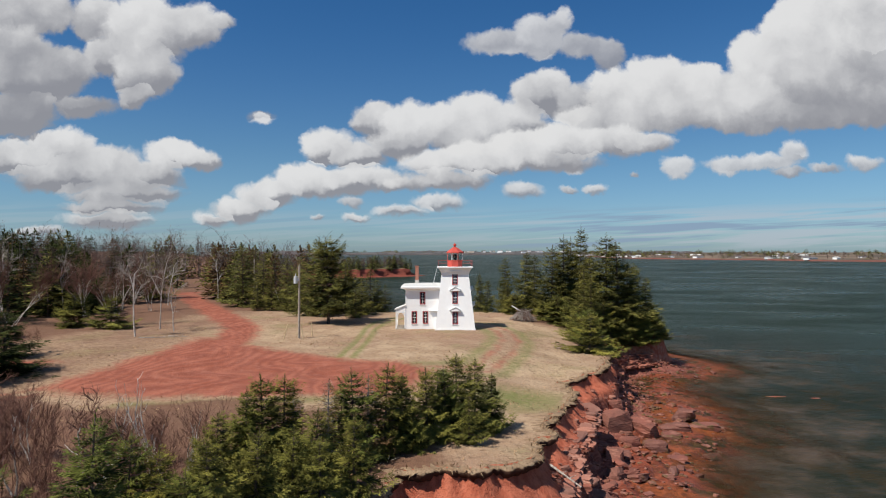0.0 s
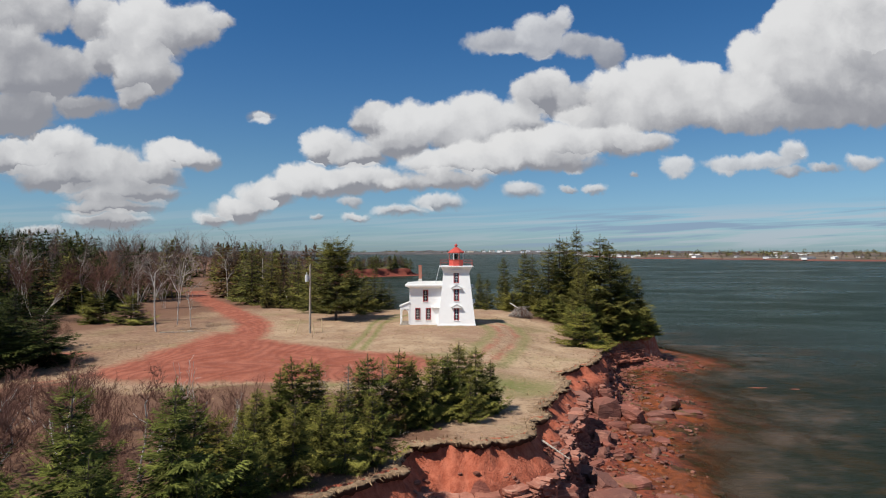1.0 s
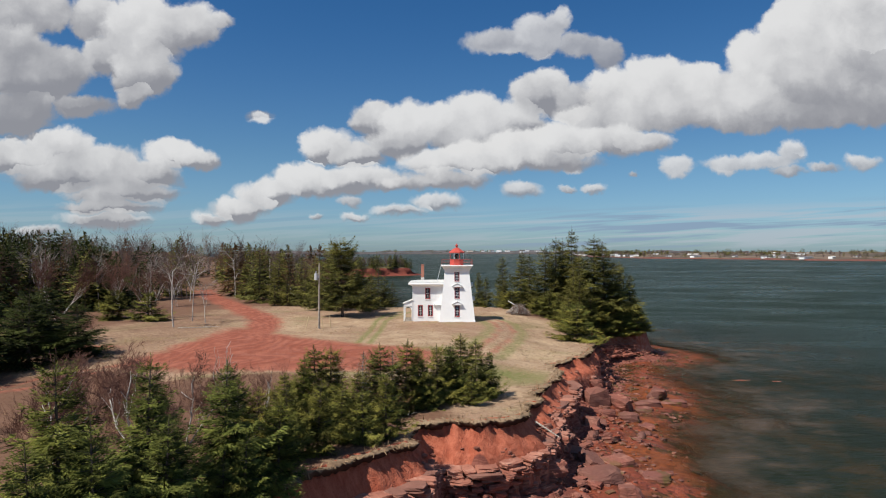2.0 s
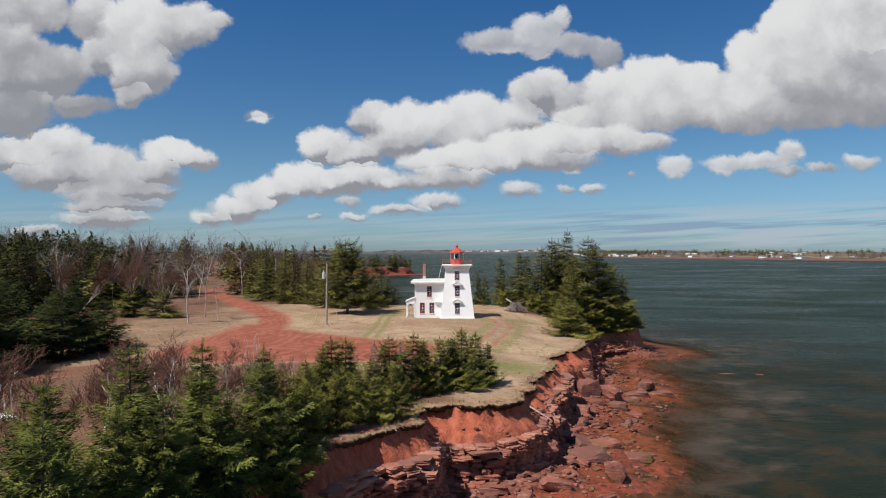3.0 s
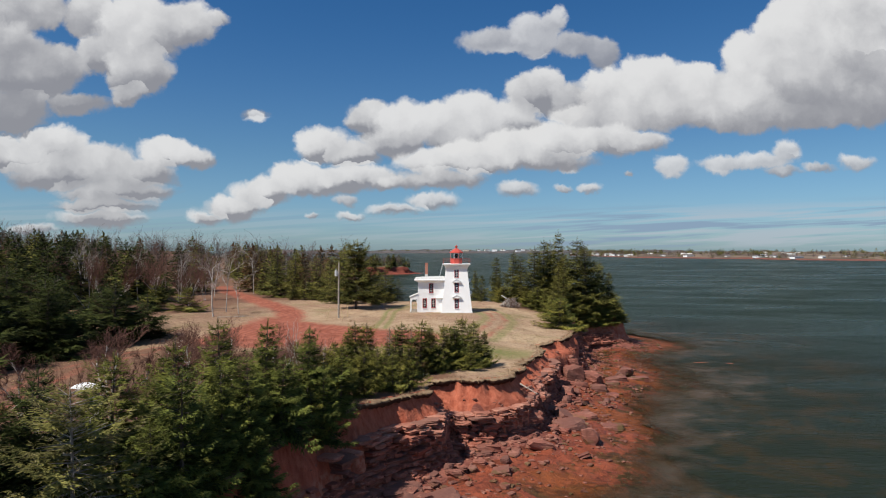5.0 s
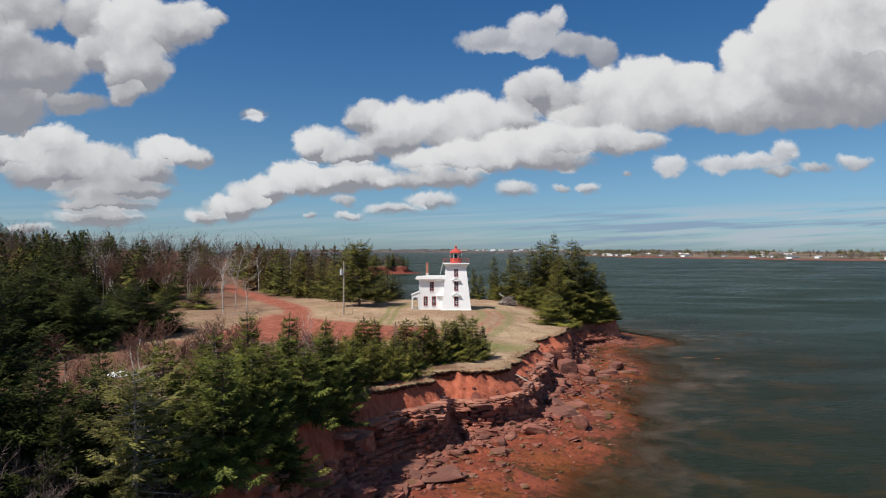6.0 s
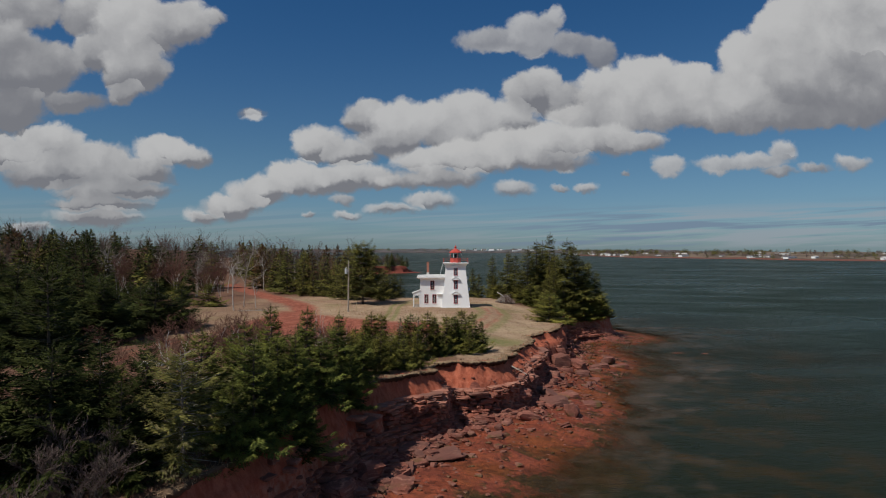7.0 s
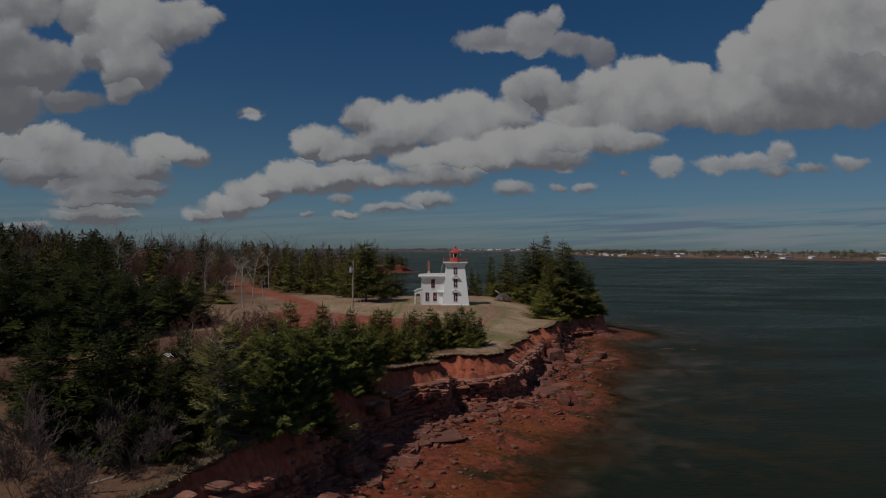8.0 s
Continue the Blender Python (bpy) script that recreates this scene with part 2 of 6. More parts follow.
def ground_material():
    m, net = material("ground", 0.95, 0.15)
    p = place(net)
    _, _, z = net.xyz(p)
    mask = net.mask
    n0, n1, n2, n3 = net.noise(p, 0.06, 4), net.noise(p, 0.35, 4), net.noise(p, 2.2, 4), net.noise(p, 11.0, 3)
    # last year's grass, bleached, with brown thatch and patches of moss
    c = net.mix(net.step(n1, 0.3, 0.7), (0.320, 0.210, 0.128), (0.450, 0.325, 0.205))
    c = net.mix(net.step(n0, 0.40, 0.62, 0.0, 0.7), c, (0.265, 0.150, 0.100))
    c = net.mix(net.step(net.noise(p, 0.11, 5, 0.6), 0.50, 0.66, 0.0, 0.55), c, (0.215, 0.190, 0.080))
    c = net.mix(net.step(n2, 0.48, 0.72, 0.0, 0.65), c, (0.150, 0.092, 0.058))
    c = net.mix(net.step(n3, 0.5, 0.75, 0.0, 0.5), c, (0.57, 0.45, 0.31))
    green = net.math("MULTIPLY", mask("green"), net.step(n2, 0.25, 0.6, 0.35, 1.0))
    c = net.mix(net.math("MULTIPLY", green, 0.9), c, (0.170, 0.180, 0.058))
    litter = net.math("ADD", mask("litter"), net.math("ADD", net.math("MULTIPLY_ADD", n1, 0.9, -0.45), net.math("MULTIPLY_ADD", n2, 0.6, -0.3)))
    c = net.mix(net.step(litter, 0.10, 0.75, 0.0, 0.92), c, net.mix(n2, (0.105, 0.050, 0.032), (0.210, 0.115, 0.074)))
    # red clay road, rutted
    ruts = net.add("ShaderNodeTexWave", {"Vector": net.vec("MULTIPLY_ADD", net.noise(p, 0.05, 2, 0.5, 1), (30, 30, 0), p), "Scale": 0.22, "Distortion": 5.0, "Detail": 3.0, "Detail Scale": 1.2}, 1)
    clay = net.mix(net.step(n1, 0.3, 0.7), (0.270, 0.082, 0.048), (0.365, 0.128, 0.080))
    clay = net.mix(net.math("MULTIPLY", ruts, 0.45), clay, (0.165, 0.048, 0.032))
    clay = net.mix(net.step(n2, 0.5, 0.7, 0.0, 0.4), clay, (0.36, 0.155, 0.110))
    red = net.math("ADD", mask("road"), net.math("ADD", net.math("MULTIPLY_ADD", n2, 0.6, -0.3), net.math("MULTIPLY_ADD", n1, 0.9, -0.45)))
    c = net.mix(net.step(red, 0.20, 0.78), c, clay)
    # bare clay bank below the turf
    gully = net.noise(net.vec("MULTIPLY", p, (1.0, 1.0, 0.22)), 2.6, 5)
    bank = net.mix(net.step(gully, 0.3, 0.7), (0.330, 0.086, 0.047), (0.470, 0.148, 0.086))
    bank = net.mix(net.step(n3, 0.52, 0.72, 0.0, 0.45), bank, (0.160, 0.042, 0.027))
    bank = net.mix(net.math("MULTIPLY", net.step(net.math("MULTIPLY_ADD", n2, 0.8, z), -2.9, -3.6), net.step(n2, 0.4, 0.65, 0.0, 0.7)), bank, (0.46, 0.235, 0.165))
    c = net.mix(net.step(net.math("MULTIPLY_ADD", n3, 0.3, mask("bank")), 0.45, 0.65), c, bank)
    # sandstone ledge and tidal flat
    warp = net.vec("MULTIPLY_ADD", net.noise(p, 0.5, 3, 0.5, 1), (0.6, 0.6, 0.6), p)
    seams = net.noise(net.vec("MULTIPLY", warp, (0.45, 0.45, 6.0)), 1.2, 4)
    # gap shade put into the colour: ledge rock darker than its slabs
    ledge = net.mix(net.step(seams, 0.35, 0.65), (0.160, 0.052, 0.038), (0.260, 0.098, 0.070))
    ledge = net.mix(net.step(n2, 0.55, 0.75, 0.0, 0.6), ledge, (0.045, 0.018, 0.016))
    c = net.mix(net.step(mask("ledge"), 0.4, 0.6), c, ledge)
    flat = net.mix(net.step(n1, 0.3, 0.7), (0.270, 0.072, 0.036), (0.195, 0.054, 0.032))
    flat = net.mix(net.step(n2, 0.5, 0.68, 0.0, 0.7), flat, (0.060, 0.023, 0.018))
    weed = net.math("MULTIPLY", net.step(net.noise(warp, 0.30, 6, 0.65), 0.47, 0.54), net.step(z, -7.0, -7.6, 0.12, 1.0))
    beds = net.math("MULTIPLY", net.step(net.noise(warp, 0.10, 5, 0.65), 0.42, 0.56), net.step(z, -7.6, -8.1, 0.0, 0.55))
    weed = net.math("MAXIMUM", weed, beds)
    flat = net.mix(net.math("MULTIPLY", weed, 0.92), flat, net.mix(n2, (0.016, 0.020, 0.009), (0.070, 0.050, 0.014)))
    # bed colour dulled with depth, standing in for light the water absorbs
    flat = net.mix(net.step(net.math("MULTIPLY_ADD", n1, 1.6, z), -9.2, -11.6), flat, (0.060, 0.050, 0.030))
    cell = net.node("ShaderNodeTexVoronoi", {"Vector": net.vec("MULTIPLY", warp, (0.55, 0.8, 0.3)), "Scale": 0.9, "Randomness": 1.0})
    cell.feature = "DISTANCE_TO_EDGE"
    crack = net.step(cell.outputs["Distance"], 0.0, 0.09, 1.0, 0.0)
    flat = net.mix(net.math("MULTIPLY", crack, net.step(net.noise(p, 0.22, 3), 0.52, 0.68, 0.0, 0.45)), flat, (0.060, 0.022, 0.017))
    flat = net.mix(net.math("MULTIPLY", net.step(net.noise(p, 0.13, 4), 0.45, 0.62), net.step(z, -6.7, -7.3, 0.0, 0.9)), flat, net.mix(n2, (0.260, 0.074, 0.020), (0.130, 0.046, 0.020)))
    stone = net.node("ShaderNodeTexVoronoi", {"Vector": net.vec("MULTIPLY", warp, (1.0, 1.5, 0.4)), "Scale": 1.7})
    flat = net.mix(net.step(net.noise(p, 0.3, 3), 0.35, 0.6, 0.15, 0.8), flat, net.mix(1.0, flat, net.mix(net.xyz(stone.outputs["Color"])[0], (0.45, 0.42, 0.42), (1.5, 1.35, 1.3)), "MULTIPLY"))
    tide = net.step(net.math("MULTIPLY_ADD", n2, 0.3, mask("flat")), 0.45, 0.65)
    c = net.mix(tide, c, flat)
    net.put(net.bsdf.inputs["Base Color"], c)
    net.put(net.bsdf.inputs["Roughness"], net.math("MULTIPLY_ADD", tide, -0.40, 0.95))
    h = net.math("ADD", net.math("MULTIPLY", n2, 0.7), net.math("MULTIPLY", n3, 0.45))
    h = net.math("SUBTRACT", h, net.math("MULTIPLY", net.math("MULTIPLY", crack, tide), 0.15))
    bump(net, net.math("ADD", h, net.math("MULTIPLY", gully, 0.4)), 0.9, 0.18)
    return m


def water_material():
    m, net = material("water", 0.12, 0.5)
    tree = net.tree
    p = place(net)
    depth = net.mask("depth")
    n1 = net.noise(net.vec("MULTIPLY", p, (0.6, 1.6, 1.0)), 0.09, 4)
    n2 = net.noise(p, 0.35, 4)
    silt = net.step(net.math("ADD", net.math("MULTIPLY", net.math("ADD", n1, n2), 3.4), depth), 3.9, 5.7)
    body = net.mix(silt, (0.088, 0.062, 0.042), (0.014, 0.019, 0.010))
    # deep water's colour lightened in place of sky reflection lost to low specular
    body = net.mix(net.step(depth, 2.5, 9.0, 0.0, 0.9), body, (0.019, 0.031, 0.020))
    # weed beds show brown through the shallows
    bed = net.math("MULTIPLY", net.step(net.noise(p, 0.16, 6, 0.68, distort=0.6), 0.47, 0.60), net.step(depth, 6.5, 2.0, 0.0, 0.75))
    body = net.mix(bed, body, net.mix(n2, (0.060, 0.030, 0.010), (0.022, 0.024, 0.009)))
    w1 = net.noise(net.vec("MULTIPLY", p, (0.6, 2.2, 1.0)), 1.0, 5, 0.62)
    w2 = net.noise(net.vec("MULTIPLY", p, (0.9, 1.5, 1.0)), 0.17, 3, 0.6, distort=0.5)
    lanes = net.noise(net.vec("MULTIPLY", p, (0.40, 1.0, 1.0)), 0.028, 5, 0.60, distort=0.8)
    body = net.mix(net.step(lanes, 0.40, 0.66, 0.0, 0.35), body, net.mix(1.0, body, (0.62, 0.66, 0.70), "MULTIPLY"))
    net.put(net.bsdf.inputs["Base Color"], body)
    rough = net.step(lanes, 0.35, 0.65, 0.25, 0.42)
    net.put(net.bsdf.inputs["Roughness"], rough)
    net.bsdf.inputs["Specular IOR Level"].default_value = 0.018
    ripple = net.add("ShaderNodeBump", {"Height": net.math("ADD", w1, net.math("MULTIPLY", w2, 0.8)), "Strength": 1.0, "Distance": 0.55})
    net.put(net.bsdf.inputs["Normal"], ripple)
    net.put(net.bsdf.inputs["Specular Tint"], (0.92, 0.96, 0.50))
    clear = net.add("ShaderNodeBsdfTransparent", {"Color": net.mix(net.step(depth, 0.0, 1.1), (0.97, 0.97, 0.96), (0.62, 0.60, 0.46))})
    patch = net.noise(p, 0.15, 6, 0.66, distort=0.5)
    murk = net.step(net.math("MULTIPLY_ADD", patch, 3.4, depth), 1.55, 3.6, 0.0, 1.0)
    both = net.node("ShaderNodeMixShader")
    net.put(both.inputs[0], murk)
    tree.links.new(clear, both.inputs[1])
    tree.links.new(net.bsdf.outputs[0], both.inputs[2])
    shine = net.add("ShaderNodeBsdfGlossy", {"Color": (0.30, 0.32, 0.18), "Roughness": 0.25, "Normal": ripple})
    fres = net.add("ShaderNodeFresnel", {"IOR": 1.2, "Normal": ripple})
    top = net.node("ShaderNodeMixShader")
    net.put(top.inputs[0], net.math("MULTIPLY", net.math("MULTIPLY", fres, net.step(depth, 0.0, 0.8)), net.math("SUBTRACT", 1.0, murk)))
    tree.links.new(both.outputs[0], top.inputs[1])
    tree.links.new(shine, top.inputs[2])
    tree.links.new(top.outputs[0], tree.nodes["Material Output"].inputs[0])
    return m


def glass_material():
    m, net = material("window_glass", 0.05, 0.5)
    net.put(net.bsdf.inputs["Base Color"], net.mix(net.noise(local(net), 2.0), (0.02, 0.025, 0.03), (0.06, 0.065, 0.07)))
    return m


GROUND, WATER, GLASS = ground_material(), water_material(), glass_material()
ROCK = rock_material("sandstone", (0.340, 0.108, 0.066), (0.50, 0.240, 0.170), (0.210, 0.070, 0.048))
DARK_ROCK = rock_material("weathered_sandstone", (0.265, 0.088, 0.060), (0.43, 0.205, 0.145), (0.140, 0.056, 0.042))
PALE_ROCK = rock_material("bleached_sandstone", (0.400, 0.165, 0.110), (0.55, 0.310, 0.225), (0.260, 0.098, 0.066))
LOOSE_ROCK = rock_material("loose_sandstone", (0.250, 0.082, 0.050), (0.46, 0.230, 0.165), (0.130, 0.050, 0.036), True)
WHITE = painted("white_paint", (0.88, 0.88, 0.86), 0.5, 0.07, 2.0)
TRIM_RED = painted("red_trim_paint", (0.33, 0.060, 0.060), 0.45, 0.2)
LANTERN_RED = painted("lantern_red_paint", (0.52, 0.080, 0.058), 0.4, 0.2)
ROOFING = painted("pale_roofing", (0.60, 0.60, 0.57), 0.8, 0.35, 1.2)
BRICK_RED = painted("chimney_brick", (0.42, 0.17, 0.115), 0.9, 0.5, 6.0)
MORTAR = painted("chimney_render", (0.58, 0.55, 0.50), 0.9, 0.4, 5.0)
GREY_WOOD = bark("weathered_wood", (0.30, 0.26, 0.21), (0.45, 0.40, 0.33))
PALE_WOOD = bark("fresh_timber", (0.48, 0.36, 0.21), (0.60, 0.48, 0.30))
STEEL = painted("grey_steel", (0.55, 0.57, 0.58), 0.45, 0.2)
SPRUCE_BARK = bark("spruce_bark", (0.075, 0.055, 0.042), (0.14, 0.11, 0.09))
DEAD_BARK = bark("dead_limb", (0.24, 0.20, 0.17), (0.40, 0.36, 0.31))
BIRCH_BARK = bark("birch_bark", (0.36, 0.32, 0.28), (0.60, 0.57, 0.52))
GREY_BARK = bark("grey_bark", (0.11, 0.085, 0.072), (0.20, 0.165, 0.145))
TWIG_GREY = bark("grey_twigs", (0.095, 0.068, 0.058), (0.165, 0.122, 0.105))
TWIG_RED = bark("red_twigs", (0.115, 0.054, 0.040), (0.200, 0.104, 0.076))
NEEDLES = foliage("spruce_needles", (0.012, 0.015, 0.005), (0.240, 0.232, 0.060), (0.13, 0.095, 0.04), 0.3)
NEEDLES_CLIFF = foliage("cliff_spruce_needles", (0.012, 0.018, 0.005), (0.215, 0.240, 0.054), (0.17, 0.15, 0.04), 0.25)
NEEDLES_YOUNG = foliage("young_spruce_needles", (0.013, 0.017, 0.005), (0.275, 0.265, 0.060), (0.13, 0.10, 0.035), 0.25)
NEEDLES_OLD = foliage("lichened_spruce_needles", (0.040, 0.040, 0.014), (0.290, 0.275, 0.080), (0.24, 0.19, 0.11), 0.7)
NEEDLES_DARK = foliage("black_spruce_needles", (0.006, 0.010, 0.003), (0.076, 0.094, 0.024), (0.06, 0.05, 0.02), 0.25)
NEEDLES_BROWN = foliage("browned_spruce_needles", (0.050, 0.034, 0.016), (0.180, 0.110, 0.052), (0.16, 0.085, 0.045), 0.6)
STRAW = foliage("dry_grass", (0.24, 0.165, 0.10), (0.42, 0.31, 0.20), (0.20, 0.15, 0.06), 0.3)
SNOW = painted("old_snow", (0.85, 0.86, 0.88), 0.7, 0.15)

# ---- builders ----
def mesh_of(name, verts, faces, mat, smooth=False):
    """A mesh from arrays of corners and of faces with equally many corners."""
    me = bpy.data.meshes.new(name)
    verts, faces = np.asarray(verts, np.float32), np.asarray(faces, np.int32)
    n, k = faces.shape
    me.vertices.add(len(verts))
    me.vertices.foreach_set("co", verts.ravel())
    me.loops.add(n * k)
    me.loops.foreach_set("vertex_index", faces.ravel())
    me.polygons.add(n)
    me.polygons.foreach_set("loop_start", np.arange(0, n * k, k, dtype=np.int32))
    me.polygons.foreach_set("use_smooth", np.full(n, smooth))
    me.update(calc_edges=True)
    me.materials.append(mat)
    return me


def part(name, bm, mat, parent=None, label="", smooth=False):
    """Links a bmesh, or a mesh, as one object under a thing or a part."""
    if isinstance(bm, bmesh.types.BMesh):
        me = bpy.data.meshes.new(name)
        bmesh.ops.recalc_face_normals(bm, faces=bm.faces)
        bm.to_mesh(me)
        bm.free()
        me.materials.append(mat)
        if smooth:
            me.polygons.foreach_set("use_smooth", np.full(len(me.polygons), True))
    else:
        me = bm
    ob = new(name, me)
    ob.parent = parent
    return tagged(ob, label)


def thing(name, label, category, at=(0, 0, 0), group=""):
    ob = tagged(new(name), label, category, group)
    ob.location = at
    return ob


def box(bm, x0, x1, y0, y1, z0, z1, bevel=0.0):
    made = bmesh.ops.create_cube(bm, size=1, matrix=Matrix.LocRotScale(((x0 + x1) / 2, (y0 + y1) / 2, (z0 + z1) / 2), None, (x1 - x0, y1 - y0, z1 - z0)))
    if bevel:
        edges = list({e for v in made["verts"] for e in v.link_edges})
        bmesh.ops.bevel(bm, geom=edges, offset=bevel, segments=1, affect="EDGES")
    return bm


def boxed(*a, **k):
    return box(bmesh.new(), *a, **k)


def rod(bm, a, b, r0, r1=None, sides=8):
    a, b = Vector(a), Vector(b)
    turn = (b - a).to_track_quat("Z", "Y").to_matrix().to_4x4()
    bmesh.ops.create_cone(bm, cap_ends=True, segments=sides, radius1=r0, radius2=r0 if r1 is None else r1, depth=(b - a).length,
                          matrix=Matrix.Translation((a + b) / 2) @ turn)
    return bm


def stick(*a, **k):
    return rod(bmesh.new(), *a, **k)


def rings(bm, outlines):
    """Skins a row of closed outlines of equally many corners, capped at both ends."""
    rows = [[bm.verts.new(p) for p in o] for o in outlines]
    for a, b in zip(rows, rows[1:]):
        for i in range(len(a)):
            bm.faces.new((a[i - 1], a[i], b[i], b[i - 1]))
    bm.faces.new(rows[0][::-1])
    bm.faces.new(rows[-1])
    return bm


def value_noise(x, y, seed=0):
    xi, yi = np.floor(x).astype(np.int64), np.floor(y).astype(np.int64)
    fx, fy = x - xi, y - yi
    fx, fy = fx * fx * (3 - 2 * fx), fy * fy * (3 - 2 * fy)

    def h(a, b):
        n = (a * 374761393 + b * 668265263 + seed * 1442695041) & 0xFFFFFFFF
        n = ((n ^ (n >> 13)) * 1274126177) & 0xFFFFFFFF
        return ((n ^ (n >> 16)) & 0xFFFF) / 65535.0
    return (h(xi, yi) * (1 - fx) + h(xi + 1, yi) * fx) * (1 - fy) + (h(xi, yi + 1) * (1 - fx) + h(xi + 1, yi + 1) * fx) * fy - 0.5


def fbm(x, y, seed=0, octaves=4):
    return sum(value_noise(x * 2.03 ** k, y * 2.03 ** k, seed + k) * 0.5 ** k for k in range(octaves))


# ---- the lie of the land ----
SEA = -7.6
COAST = [(-62, -165), (-42, -135), (-31, -115), (-24, -103), (-19, -95.5), (-16, -89), (-14, -84.5), (-12.6, -81), (-11.6, -77.5), (-10.7, -74), (-9.5, -71),
         (-7.9, -68.6), (-6.8, -66.5), (-5.7, -64), (-4.3, -62.4), (-3.3, -60.5), (-2.4, -57.0), (-1.4, -55.2), (0, -54.4), (1.4, -54.5),
         (2.7, -54.9), (4.2, -53.8), (5.4, -52.2), (7.5, -47.4), (8.2, -42), (10.3, -37.5), (11.8, -33), (11, -28.2), (14.3, -25.6)]
COAST_BACK = [(16, -24.3), (18.5, -19), (19.8, -14), (20.8, -7), (22.2, 0), (24.6, 5.0), (28.6, 8.0), (33.0, 10.0), (35.4, 13.5), (34.5, 18), (30, 25), (24, 31), (14, 35.5), (4, 37),
              (-6, 37), (-13, 42), (-25, 60), (-45, 110), (-80, 200), (-120, 330), (-300, 600), (-1500, 900), (-1500, -600), (-300, -330)]


def jagged(points, spacing=0.5):
    pts = np.array(points, float)
    out = []
    for a, b in zip(pts, np.roll(pts, -1, 0)):
        d = np.linalg.norm(b - a)
        n = max(1, int(d / spacing)) if d < 40 else 1
        out += [a + (b - a) * k / n for k in range(n)]
    out = np.array(out)
    side = np.roll(out, -1, 0) - np.roll(out, 1, 0)
    side = np.stack([side[:, 1], -side[:, 0]], 1) / np.maximum(np.linalg.norm(side, axis=1)[:, None], 1e-6)
    near = (np.abs(out[:, 0]) < 120) & (np.abs(out[:, 1]) < 170)
    push = 1.0 * fbm(out[:, 0] * 0.45, out[:, 1] * 0.45, 5) + 0.55 * fbm(out[:, 0] * 1.7, out[:, 1] * 1.7, 9)
    return out + side * (push * near)[:, None]


SHORE = jagged(COAST + COAST_BACK)


def coast_distance(x, y):
    """How far inland (+) or out to sea (-) each point lies."""
    x, y = np.asarray(x, float), np.asarray(y, float)
    best, inside = np.full(x.shape, 1e18), np.zeros(x.shape, bool)
    for (ax, ay), (bx, by) in zip(SHORE, np.roll(SHORE, -1, 0)):
        dx, dy = bx - ax, by - ay
        t = np.clip(((x - ax) * dx + (y - ay) * dy) / (dx * dx + dy * dy + 1e-12), 0, 1)
        best = np.minimum(best, (x - ax - t * dx) ** 2 + (y - ay - t * dy) ** 2)
        if ay != by:
            inside ^= ((ay > y) != (by > y)) & (x < dx * (y - ay) / (by - ay) + ax)
    return np.where(inside, 1, -1) * np.sqrt(best)


# how the shore falls away from the edge, and how high the edge stands along it
OUT = [0, 0.25, 0.6, 1.2, 1.6, 1.8, 2.1, 3.0, 5.0, 8.0, 10.5, 13, 20, 40, 100, 400]
FALL = [-1.95, -2.5, -2.85, -3.3, -3.5, -4.8, -6.0, -6.45, -6.85, -7.2, -7.58, -7.95, -9.6, -13, -17, -24]
EDGE_Y = [-96, -88, -83, -78, -74, -68, -62, -57, -52, -46]
EDGE_Z = [-2.4, -1.9, -1.2, -0.6, -0.30, -0.45, -0.85, -1.15, -1.2, -1.75]


